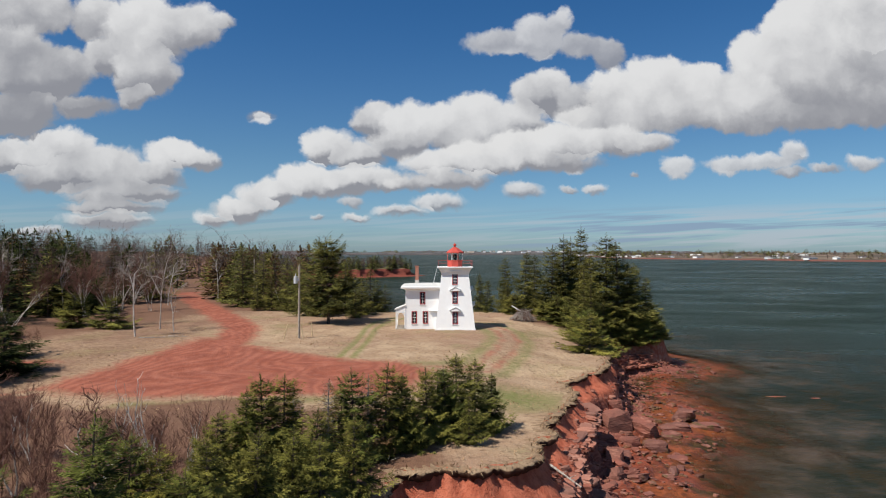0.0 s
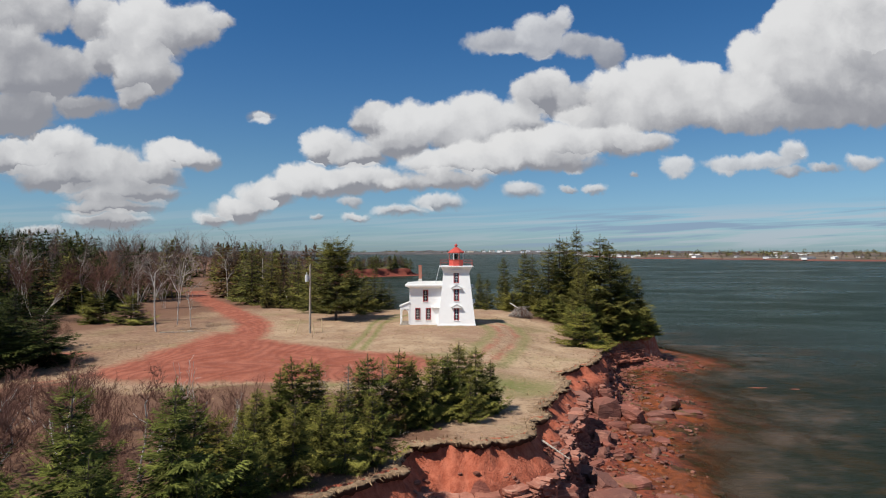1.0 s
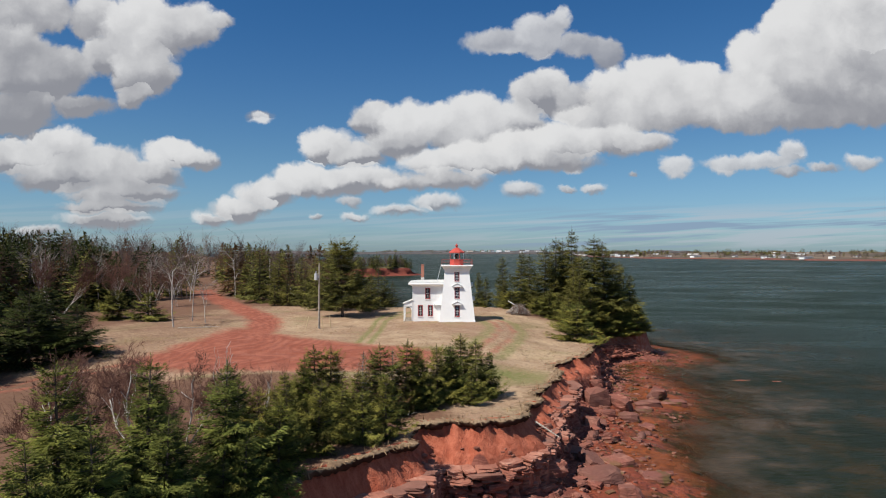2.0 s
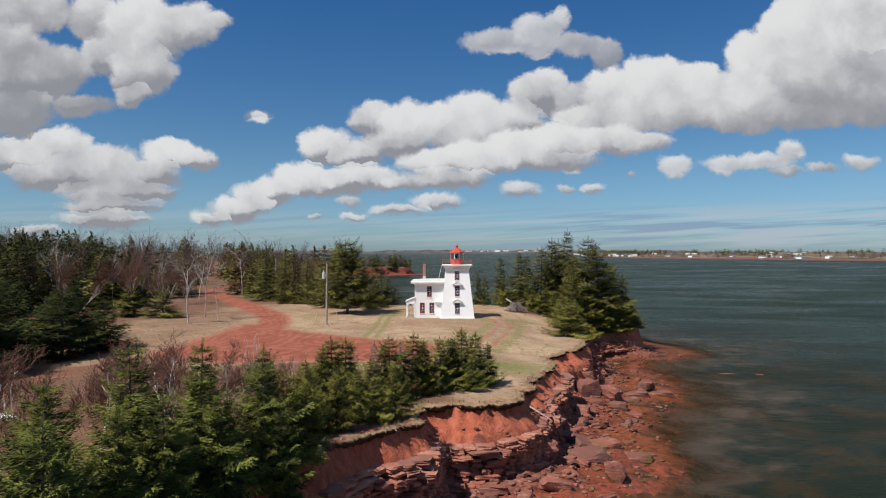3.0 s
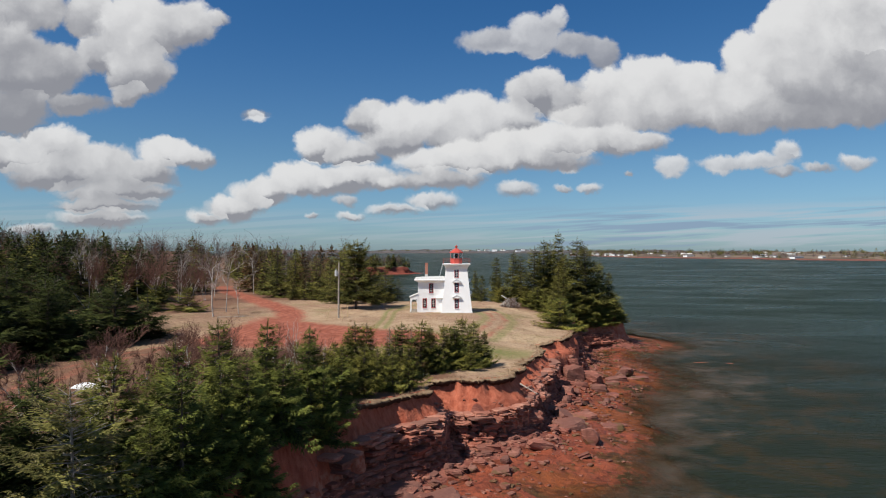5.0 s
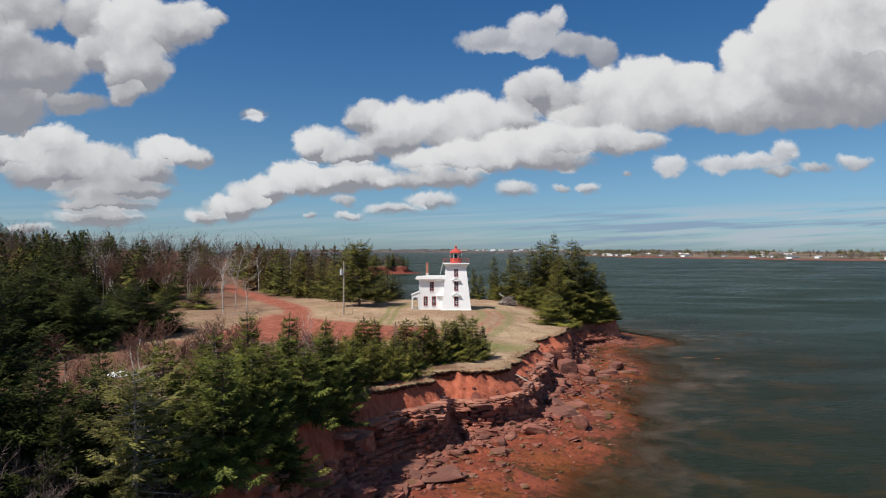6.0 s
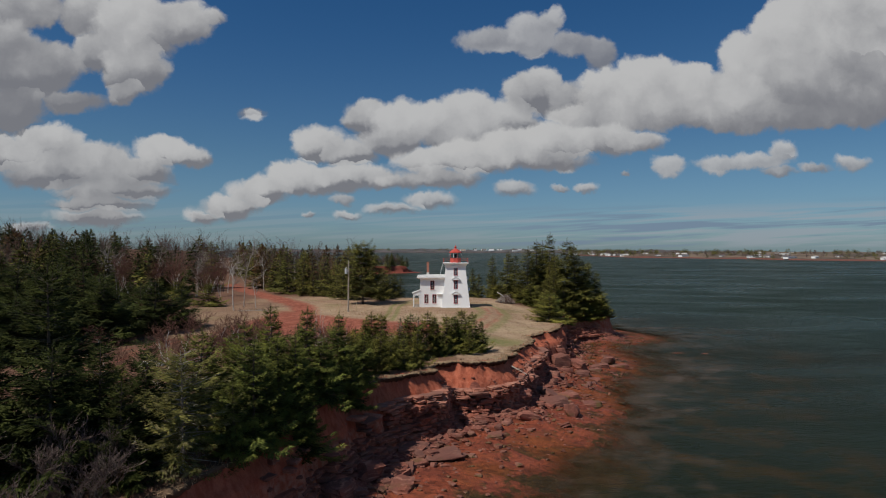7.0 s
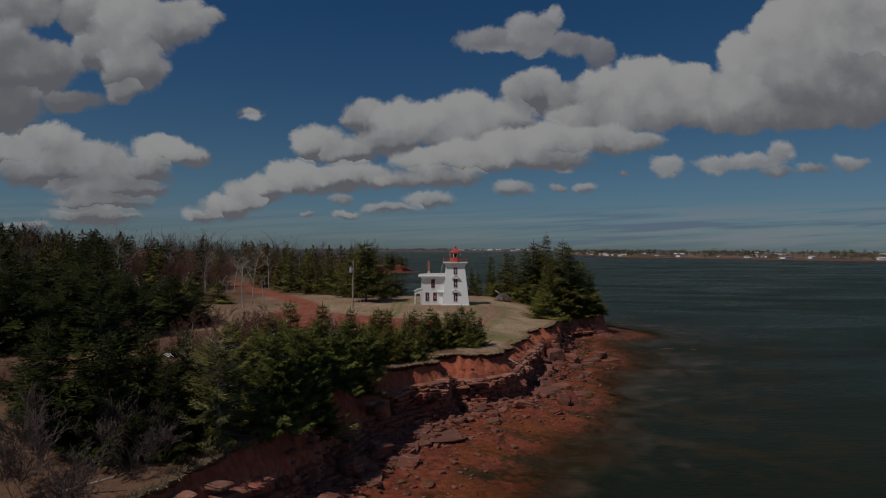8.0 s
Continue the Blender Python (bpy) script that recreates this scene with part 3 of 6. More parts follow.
def land_height(x, y, d=None):
    x, y = np.asarray(x, float), np.asarray(y, float)
    d = coast_distance(x, y) if d is None else d
    rise = np.clip(d / 16, 0, 1)
    rise = rise * rise * (3 - 2 * rise)
    edge = np.interp(y, EDGE_Y, EDGE_Z)
    top = edge + (0.05 - edge) * rise + 0.35 * fbm(x * 0.09, y * 0.09, 3) + 0.10 * fbm(x * 0.6, y * 0.6, 7)
    hill = np.clip((-x - 55) / 130, 0, 1.5)
    top = top + 5.0 * hill * hill * np.clip((y + 60) / 80, 0, 1)
    s = -d + 0.8 * fbm(x * 0.5, y * 0.5, 11) * np.clip(-d / 1.5, 0, 1) + np.clip(-d - 7, 0, 30) * 0.5 * fbm(x * 0.08, y * 0.08, 17)
    s = s * (1 + 1.4 * np.clip((x - 18) / 4, 0, 1) * np.clip(1 - (s - 2) / 6, 0, 1))
    s = s * (1 - 0.10 * np.clip((y + 32) / 12, 0, 1) * np.clip((s - 6) / 4, 0, 1) * (x > 5)) - np.clip(s - 5, 0, 4) * 0.4 * np.clip((-62 - y) / 6, 0, 1)
    s = s + np.clip(s - 5, 0, 12) * 0.28 * np.clip((y + 46) / 8, 0, 1)
    s = s * (1 + 0.35 * np.clip((y + 12) / 12, 0, 1) * (x > 20) * np.clip((s - 3) / 3, 0, 1))
    s = s - np.clip(s - 13, 0, 24) * 0.5 * np.clip((y + 44) / 12, 0, 1) * (x > 5)
    # the wooded stretch falls more steeply
    s = s + 0.7 * np.clip(s, 0, 1.0) * np.clip((-61 - y) / 5, 0, 1)
    low = np.interp(np.maximum(s, 0), OUT, FALL)
    low = low + (edge + 1.75) * np.clip(1 - s / 2.0, 0, 1)
    # bedded sandstone breaks down in steps
    step = 0.42
    q = (low + 0.5 * fbm(x * 0.2, y * 0.2, 21)) / step
    k = np.floor(q)
    f = q - k
    stepped = (k + np.clip((f - 0.35) / 0.3, 0, 1)) * step - 0.5 * fbm(x * 0.2, y * 0.2, 21)
    w = np.clip((s - 1.6) / 0.4, 0, 1) * np.clip((9 - s) / 3, 0.25, 1) * (s < 40)
    low = low * (1 - w) + stepped * w + 0.16 * fbm(x * 1.3, y * 1.3, 31) * np.clip(s, 0, 1)
    return np.where(d > 0, top, np.minimum(low, edge - 0.15))


def ground_at(x, y):
    return float(land_height(np.array([x]), np.array([y]))[0])


def line_distance(x, y, points):
    best = np.full(np.shape(x), 1e9)
    for (ax, ay), (bx, by) in zip(points, points[1:]):
        dx, dy = bx - ax, by - ay
        t = np.clip(((x - ax) * dx + (y - ay) * dy) / (dx * dx + dy * dy), 0, 1)
        best = np.minimum(best, np.hypot(x - ax - t * dx, y - ay - t * dy))
    return best


def in_polygon(x, y, points):
    inside = np.zeros(np.shape(x), bool)
    for (ax, ay), (bx, by) in zip(points, points[1:] + points[:1]):
        if ay != by:
            inside ^= ((ay > y) != (by > y)) & (x < (bx - ax) * (y - ay) / (by - ay) + ax)
    return inside


ROAD = [(-66, 75), (-57, 55), (-48, 38), (-41, 25), (-33, 10), (-28, 0), (-25.5, -10), (-24, -20), (-22, -30)]
YARD = [(-29, -12), (-25, -12), (-22.5, -17), (-15.4, -22.4), (-8.7, -27.2), (-4, -27.8), (-1, -30.5), (-1.5, -36), (-4, -41.5), (-12, -43), (-20, -42.5), (-27, -42), (-31, -40), (-30.5, -30)]
LANE = [(-27, -36), (-32.5, -43), (-34.5, -52), (-34, -62), (-31, -75)]
RUTS = [[(-10.1, -26), (-10.1, -14), (-10.4, -2), (-9.8, 6), (-7, 12)], [(-8.7, -26), (-8.7, -14), (-9.0, -2), (-8.3, 5), (-5.6, 11)]]
LOOP = [(-1, -30), (4, -27), (7.2, -18), (8.8, -10), (8.4, -3), (6, 4)]


def axis(*spans):
    out = []
    for a, b, step in spans:
        out += list(np.arange(a, b, step))
    return np.array(out + [spans[-1][1]])


def sheet(xs, ys):
    X, Y = np.meshgrid(xs, ys)
    n, m = len(ys), len(xs)
    i = np.arange(n * m).reshape(n, m)
    f = np.stack([i[:-1, :-1], i[:-1, 1:], i[1:, 1:], i[1:, :-1]], -1).reshape(-1, 4)
    return X.ravel(), Y.ravel(), f


def attribute(me, name, values):
    a = me.attributes.new(name, "FLOAT", "POINT")
    a.data.foreach_set("value", np.asarray(values, np.float32))


def build_ground():
    xs = axis((-4800, -600, 600), (-600, -160, 40), (-160, -60, 4), (-60, -24, 0.8), (-24, 34, 0.25), (34, 60, 0.8), (60, 160, 10), (160, 600, 40), (600, 4800, 600))
    ys = axis((-900, -200, 100), (-200, -130, 8), (-130, -98, 0.8), (-98, -14, 0.25), (-14, 40, 0.6), (40, 130, 4), (130, 500, 30), (500, 4900, 400))
    x, y, f = sheet(xs, ys)
    d = coast_distance(x, y)
    z = land_height(x, y, d)
    s = -d
    z = np.where((s > 60), np.minimum(z, -14), z)
    # the clay bank is scalloped sideways, the ledge broken
    push = np.clip(s, 0, 1) * np.clip(9 - s, 0, 1)
    x2 = x + push * 0.20 * fbm(x * 0.9 + z * 1.3, y * 0.9 - z, 41)
    y2 = y + push * 0.20 * fbm(x * 0.9 - z, y * 0.9 + z * 1.3, 43)
    me = mesh_of("ground", np.stack([x2, y2, z], 1), f, GROUND, True)
    road = np.clip(1.15 - line_distance(x, y, ROAD) / 3.7, 0, 1)
    road = np.maximum(road, 0.75 * np.clip(1 - np.hypot((x + 40) / 7, (y + 29) / 4), 0, 1))
    road = np.maximum(road, np.where(in_polygon(x, y, YARD), np.clip(0.5 + line_distance(x, y, YARD + YARD[:1]) / 5, 0, 1), np.clip(0.5 - line_distance(x, y, YARD + YARD[:1]) / 5, 0, 1)))
    lane = line_distance(x, y, LANE)
    road = np.maximum(road, np.clip(1.0 - np.abs(lane - 1.0) / 0.7, 0, 0.55))
    loop = line_distance(x, y, LOOP)
    road = np.maximum(road, np.clip(0.50 - np.abs(loop - 0.9) / 2.6, 0, 1))
    green = np.clip(1.2 - np.minimum(line_distance(x, y, RUTS[0]), line_distance(x, y, RUTS[1])) / 0.55, 0, 1)
    green = np.maximum(green, np.clip(0.9 - np.abs(loop - 2.2) / 1.3, 0, 0.7))
    green = np.maximum(green, np.clip(1 - np.hypot((x - 6) / 7, (y + 36) / 5.5), 0, 1) * 1.3)
    green = np.maximum(green, np.clip(0.8 - line_distance(x, y, [(-22, -45), (-13, -44.5), (-3, -42)]) / 1.6, 0, 1))
    litter = np.clip((-x - 44 + 0.25 * y) / 12, 0, 1) + np.clip((y - 22) / 10, 0, 1) * (x < -9) + np.clip(1 - line_distance(x, y, [(-13, -62), (-20, -70), (-25, -90), (-38, -112)]) / 14, 0, 1) + 0.7 * np.clip((-44 - y) / 8, 0, 1) * np.clip((-10 - x) / 5, 0, 1) + 0.42 * np.clip((-27 - x) / 6, 0, 1) + 1.0 * np.clip((-42.5 - y + 6 * fbm(x * 0.16, y * 0.16, 57)) / 4, 0, 1) * np.clip((1 - x) / 4, 0, 1) * (d > 0)
    litter = np.clip(litter + np.clip((y - 5 - 0.1 * x) / 6, 0, 1) * (x > 14) * (d > 0) + np.clip(1 - np.hypot((x + 5) / 8, (y + 55) / 6), 0, 1), 0, 1)
    attribute(me, "road", road * (d > 0.3))
    attribute(me, "green", np.clip(green, 0, 1))
    attribute(me, "litter", litter)
    attribute(me, "bank", np.clip(0.5 + (s + 0.1) / 0.5, 0, 1))
    attribute(me, "ledge", np.clip(0.5 + (s - 1.75 - 0.7 * fbm(x * 0.5, y * 0.5, 51)) / 0.6, 0, 1))
    attribute(me, "flat", np.clip(0.5 + (s - 4.4 - 2.0 * fbm(x * 0.4, y * 0.4, 53)) / 1.2, 0, 1))
    tagged(new("ground", me), "bleached grass headland with red clay road and tidal flat", "ground", kind="structure")


build_ground()


def build_water():
    xs = axis((-4800, -600, 600), (-600, -100, 50), (-100, -30, 5), (-30, 70, 1.0), (70, 150, 8), (150, 600, 50), (600, 4800, 600))
    ys = axis((-900, -200, 100), (-200, -130, 7), (-130, 90, 1.0), (90, 200, 10), (200, 600, 50), (600, 4900, 430))
    x, y, f = sheet(xs, ys)
    z = land_height(x, y)
    me = mesh_of("water", np.stack([x, y, np.full(len(x), SEA)], 1), f, WATER, True)
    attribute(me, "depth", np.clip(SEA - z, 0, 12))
    tagged(new("water", me), "grey-green rippled bay water, silty and clear near shore", "water", kind="structure")


build_water()


# ---- lighthouse and dwelling ----
def holed_wall(bm, left, right, zs, us, holes, at, depth=0.2):
    """One wall between two slanting edges, pierced by openings (column, row); at(u, z, inset) gives the place of a corner."""
    cols = [left, *[(lambda z, u=u: u) for u in us], right]

    def corner(i, j, inset):
        return bm.verts.new(at(cols[i](zs[j]), zs[j], inset))
    front = [[corner(i, j, 0) for j in range(len(zs))] for i in range(len(cols))]
    back = [[corner(i, j, depth) for j in range(len(zs))] for i in range(len(cols))]
    for i in range(len(cols) - 1):
        for j in range(len(zs) - 1):
            q = [(i, j), (i + 1, j), (i + 1, j + 1), (i, j + 1)]
            if (i, j) in holes:
                for a, b in zip(q, q[1:] + q[:1]):
                    bm.faces.new((front[a[0]][a[1]], front[b[0]][b[1]], back[b[0]][b[1]], back[a[0]][a[1]]))
            else:
                bm.faces.new([front[a][b] for a, b in q])
                bm.faces.new([back[a][b] for a, b in q[::-1]])


def window(parent, x, y, z, tilt=0.0, w=0.58, h=1.55, rows=4):
    hub = part("window", boxed(-w / 2, w / 2, 0.10, 0.13, -h / 2, h / 2), GLASS, parent, "dark recessed window with many small panes")
    hub.matrix_basis = pose(x, y, z, tilt)
    bm = bmesh.new()
    b = 0.10
    box(bm, -w / 2 - b, -w / 2 + 0.02, -0.05, 0.12, -h / 2 - b, h / 2 + b, 0.01)
    box(bm, w / 2 - 0.02, w / 2 + b, -0.05, 0.12, -h / 2 - b, h / 2 + b, 0.01)
    box(bm, -w / 2 + 0.02, w / 2 - 0.02, -0.047, 0.117, h / 2 - 0.02, h / 2 + b, 0.01)
    box(bm, -w / 2 + 0.02, w / 2 - 0.02, -0.047, 0.117, -h / 2 - b, -h / 2 + 0.03, 0.01)
    part("window_frame", bm, TRIM_RED, hub, "dull red painted window casing")
    part("sill", boxed(-w / 2 - 0.14, w / 2 + 0.14, -0.11, 0.0, -h / 2 - b - 0.06, -h / 2 - b, 0.01), WHITE, hub)
    bars = boxed(-0.014, 0.014, 0.03, 0.075, -h / 2 + 0.03, h / 2 - 0.02)
    for k in range(1, rows):
        v = 0.026 if k == rows // 2 else 0.012
        box(bars, -w / 2 + 0.02, w / 2 - 0.02, 0.033, 0.072, -h / 2 + h * k / rows - v, -h / 2 + h * k / rows + v)
    part("sash_bars", bars, WHITE, hub)
    for i in range(2):
        for k in range(rows):
            x0, z0 = -w / 2 + 0.03 + i * w / 2, -h / 2 + 0.03 + h * k / rows
            part("pane", boxed(x0, x0 + w / 2 - 0.06, 0.055, 0.062, z0, z0 + h / rows - 0.05), GLASS, hub)
    return hub


def hood(parent, x, y, z, tilt=0.0, peaked=True, turn=0.0):
    bm = bmesh.new()
    box(bm, -0.72, 0.72, -0.42, 0.02, 0.0, 0.09, 0.01)
    for sx in (-0.55, 0.55):
        rings(bm, [[(sx - 0.05 + e, 0.0, -0.38), (sx - 0.05 + e, 0.0, 0.0), (sx - 0.05 + e, -0.32, 0.0)] for e in (0, 0.1)])
    if peaked:
        rings(bm, [[(-0.72, yy, 0.09), (0.72, yy, 0.09), (0.0, yy, 0.46)] for yy in (-0.40, 0.0)])
    ob = part("window_hood", bm, WHITE, parent)
    ob.matrix_basis = pose(x, y, z, tilt, 0, turn)
    if peaked:
        cap = bmesh.new()
        rings(cap, [[(-0.80, yy, 0.075), (0.0, yy, 0.50), (0.80, yy, 0.075), (0.80, yy, 0.13), (0.0, yy, 0.56), (-0.80, yy, 0.13)] for yy in (-0.46, 0.02)])
        part("hood_roof", cap, ROOFING, ob)
    return ob


def lighthouse(cx, cy):
    top = thing("lighthouse", "white tapered wooden lighthouse tower with red lantern on grass", "lighthouse", (cx, cy, -0.05))
    H, w0, w1 = 7.70, 2.735, 1.86

    def w(z):
        return w0 + (w1 - w0) * z / H
    tilt = -math.degrees(math.atan((w0 - w1) / H))
    win = [(1.62, 0.0), (4.38, 0.0), (6.98, -0.02)]
    zs = [0.0]
    for z, _ in win:
        zs += [z - 0.78, z + 0.78]
    zs.append(H)
    sides = [(0, {(1, 1), (1, 3), (1, 5)}), (90, set()), (180, set()), (270, set())]
    for a, holes in sides:
        bm = bmesh.new()
        holed_wall(bm, lambda z: -w(z), lambda z: w(z), zs, [-0.29, 0.29], holes, lambda u, z, i: (u * (w(z) - i) / w(z), -w(z) + i, z))
        part("tower_wall", bm, WHITE, top, "white painted shingled wall").matrix_basis = pose(0, 0, 0, 0, 0, a)
    for (z, x), peaked in zip(win, (True, True, False)):
        window(top, x, -w(z) + 0.02, z, tilt)
        hood(top, x, -w(z + 0.95) + 0.03, z + 0.95, 0, peaked)
    for z in (3.1, 5.3):
        hood(top, w(z) - 0.03, 0.4, z, 0, True, 90)
    part("plinth", rings(bmesh.new(), [[(sx * (w0 + e), sy * (w0 + e), z) for sx, sy in ((-1, -1), (1, -1), (1, 1), (-1, 1))] for e, z in ((0.05, -0.5), (0.05, 0.14), (0.0, 0.18))]), WHITE, top)
    cove = [(1.90, 7.55), (1.93, 7.72), (1.97, 7.86), (2.05, 8.05), (2.20, 8.28), (2.30, 8.40), (2.30, 8.46)]
    part("cornice", rings(bmesh.new(), [[(sx * r, sy * r, z) for sx, sy in ((-1, -1), (1, -1), (1, 1), (-1, 1))] for r, z in cove]), WHITE, top, "flared white cove cornice")
    part("gallery_deck", boxed(-2.46, 2.46, -2.46, 2.46, 8.462, 8.60, 0.02), WHITE, top)
    # rail
    e = 2.34
    spots = [(sx, sy) for sx in (-e, 0, e) for sy in (-e, 0, e) if (sx, sy) != (0, 0)]
    for sx, sy in spots:
        part("rail_post", stick((sx, sy, 8.60), (sx, sy, 9.50), 0.020, sides=6), LANTERN_RED, top)
    for z in (9.05, 9.45):
        for a in range(4):
            part("rail", stick((-e, -e, z), (e, -e, z), 0.012, sides=6), LANTERN_RED, top).matrix_basis = pose(0, 0, 0, 0, 0, 90 * a)

    def eight(r, z):
        return [(r * math.cos(radians(22.5 + 45 * k)), r * math.sin(radians(22.5 + 45 * k)), z) for k in range(8)]
    lantern = part("lantern", rings(bmesh.new(), [eight(1.12, 8.55), eight(1.12, 9.42), eight(1.17, 9.44), eight(1.17, 9.52)]), LANTERN_RED, top, "red octagonal lantern room with glass panes")
    for k in range(8):
        a, b = eight(1.10, 9.5)[k], eight(1.10, 9.5)[(k + 1) % 8]
        part("glazing_bar", stick((a[0], a[1], 9.50), (a[0], a[1], 10.48), 0.05, sides=6), WHITE if k % 2 else LANTERN_RED, lantern)
        mid = Vector(((a[0] + b[0]) / 2, (a[1] + b[1]) / 2, 9.98))
        pane = part("lantern_pane", boxed(-0.37, 0.37, -0.008, 0.008, -0.46, 0.46), CLEAR_GLASS, lantern)
        pane.matrix_basis = Matrix.Translation(mid) @ pose(0, 0, 0, 0, 0, math.degrees(math.atan2(mid.y, mid.x)) + 90)
    part("lamp", rings(bmesh.new(), [[(r * math.cos(radians(36 * k)), r * math.sin(radians(36 * k)), z) for k in range(10)] for r, z in ((0.16, 9.5), (0.16, 9.75), (0.30, 9.85), (0.34, 10.05), (0.28, 10.25), (0.12, 10.35))]), GLASS, lantern)
    part("lantern_roof", rings(bmesh.new(), [eight(1.10, 10.46), eight(1.32, 10.50), eight(1.30, 10.62), eight(0.75, 11.02), eight(0.24, 11.34)]), LANTERN_RED, lantern, "red faceted lantern roof")
    part("ventilator", rings(bmesh.new(), [eight(0.15, 11.30), eight(0.15, 11.48), eight(0.25, 11.56), eight(0.25, 11.70), eight(0.10, 11.80), eight(0.03, 11.98)]), LANTERN_RED, lantern)
    # ladder from the dwelling's roof to the gallery
    ladder = part("ladder", stick((-3.05, -1.2, 6.15), (-2.40, -1.2, 8.75), 0.035, sides=6), STEEL, top, "slim grey access ladder")
    part("ladder_rail", stick((-3.05, -0.8, 6.15), (-2.40, -0.8, 8.75), 0.035, sides=6), STEEL, ladder)
    for k in range(8):
        t = (k + 0.5) / 8
        part("rung", stick((-3.05 + 0.65 * t, -1.2, 6.15 + 2.6 * t), (-3.05 + 0.65 * t, -0.8, 6.15 + 2.6 * t), 0.018, sides=5), STEEL, ladder)


def clear_glass():
    m, net = material("clear_glass", 0.02, 0.5)
    net.bsdf.inputs["Transmission Weight"].default_value = 1.0
    net.bsdf.inputs["Base Color"].default_value = (0.9, 0.95, 0.95, 1)
    return m


CLEAR_GLASS = clear_glass()
lighthouse(1.98, 0.0)


def dwelling():
    x0, x1, y0, y1, H = -4.86, 0.6, -1.40, 4.1, 5.45
    top = thing("keepers_dwelling", "white two-storey keeper's dwelling with flat hipped roof", "house", (0, 0, -0.08))
    cells = [(-3.66, 1.62), (-2.12, 1.62), (-2.52, 4.28)]
    # lower and upper storey are pierced separately
    lo = bmesh.new()
    holed_wall(lo, lambda z: x0, lambda z: x1, [-0.4, 0.84, 2.40, 2.9], [-3.95, -3.37, -2.41, -1.83], {(1, 1), (3, 1)}, lambda u, z, i: (u, y0 + i, z))
    holed_wall(lo, lambda z: x0, lambda z: x1, [2.9, 3.50, 5.06, H], [-2.81, -2.23], {(1, 1)}, lambda u, z, i: (u, y0 + i, z))
    part("front_wall", lo, WHITE, top, "white painted shingled wall")
    part("side_wall", boxed(x0, x0 + 0.2, y0 + 0.2, y1 - 0.2, -0.4, H), WHITE, top)
    part("back_wall", boxed(x0, x1, y1 - 0.2, y1, -0.4, H), WHITE, top)
    part("floor_slab", boxed(x0 + 0.2, x1, y0 + 0.2, y1 - 0.2, 2.75, 2.95), GREY_WOOD, top)
    for x, z in cells:
        window(top, x, y0 + 0.02, z)
    prof = [(-0.06, H - 0.22), (0.03, H - 0.22), (0.05, H - 0.04), (0.12, H + 0.02), (0.58, H + 0.20), (0.64, H + 0.22), (0.66, H + 0.40), (0.56, H + 0.52)]
    part("cornice", rings(bmesh.new(), [[(x0 - e, y0 - e, z), (x1, y0 - e, z), (x1, y1 + e, z), (x0 - e, y1 + e, z)] for e, z in prof]), WHITE, top, "broad white boxed cornice")
    part("roof", rings(bmesh.new(), [[(x0 - e, y0 - e, z), (x1, y0 - e, z), (x1, y1 + e, z), (x0 - e, y1 + e, z)] for e, z in ((0.58, H + 0.524), (0.58, H + 0.56), (-1.6, H + 0.80))]), ROOFING, top, "pale low-pitched roof")
    for x in (x0 + 0.06, ):
        part("corner_board", boxed(x0 - 0.02, x0 + 0.14, y0 - 0.025, y0 - 0.002, -0.3, H - 0.26), WHITE, top)
    chim = part("chimney", boxed(-3.68, -3.16, 1.75, 2.27, H + 0.5, H + 1.18, 0.01), MORTAR, top, "red brick chimney on a pale rendered base")
    part("brick_stack", boxed(-3.65, -3.19, 1.78, 2.24, H + 1.18, H + 3.10, 0.01), BRICK_RED, chim)
    part("chimney_cap", boxed(-3.70, -3.14, 1.73, 2.29, H + 3.10, H + 3.24, 0.02), BRICK_RED, chim)
    hood(top, -0.95, y0 + 0.01, 2.55, 0, False)
    part("door", boxed(-1.28, -0.62, y0 - 0.035, y0 - 0.002, 0.08, 2.15, 0.01), WHITE, top)
    # porch
    porch = part("porch", rings(bmesh.new(), [[(-6.35, yy, 2.62), (-4.87, yy, 3.22), (-4.87, yy, 3.36), (-6.42, yy, 2.74)] for yy in (-1.55, 1.4)]), ROOFING, top, "small white side porch with arched braces")
    for yy in (-1.40, 1.25):
        part("porch_post", boxed(-6.24, -6.10, yy - 0.07, yy + 0.07, 0.0, 2.64, 0.01), WHITE, porch)
        part("wall_post", boxed(-5.02, -4.87, yy - 0.07, yy + 0.07, 0.0, 3.15, 0.01), WHITE, porch)
        part("porch_beam", rings(bmesh.new(), [[(-6.10, yy - e, 2.30), (-5.02, yy - e, 2.30), (-5.02, yy - e, 3.12), (-6.10, yy - e, 2.66)] for e in (-0.05, 0.05)]), WHITE, porch)
        for sx, c in ((1, -6.10), (-1, -5.02)):
            arc = bmesh.new()
            pts = [(c + sx * 0.52 * (1 - math.cos(a)), 1.72 + 0.60 * math.sin(a)) for a in (0, 0.5, 1.0, 1.5)]
            for (xa, za), (xb, zb) in zip(pts, pts[1:]):
                rod(arc, (xa, yy, za), (xb, yy, zb), 0.05, sides=6)
            part("arched_brace", arc, WHITE, porch)
    part("porch_deck", boxed(-6.35, -4.87, -1.5, 1.4, -0.25, 0.12, 0.02), GREY_WOOD, porch)
    part("porch_rail", boxed(-6.22, -6.12, -1.33, 1.18, 0.85, 0.93), WHITE, porch)
    part("porch_skirt", boxed(-6.0, -5.02, -1.43, -1.37, 0.12, 0.62), GREY_WOOD, porch)


dwelling()


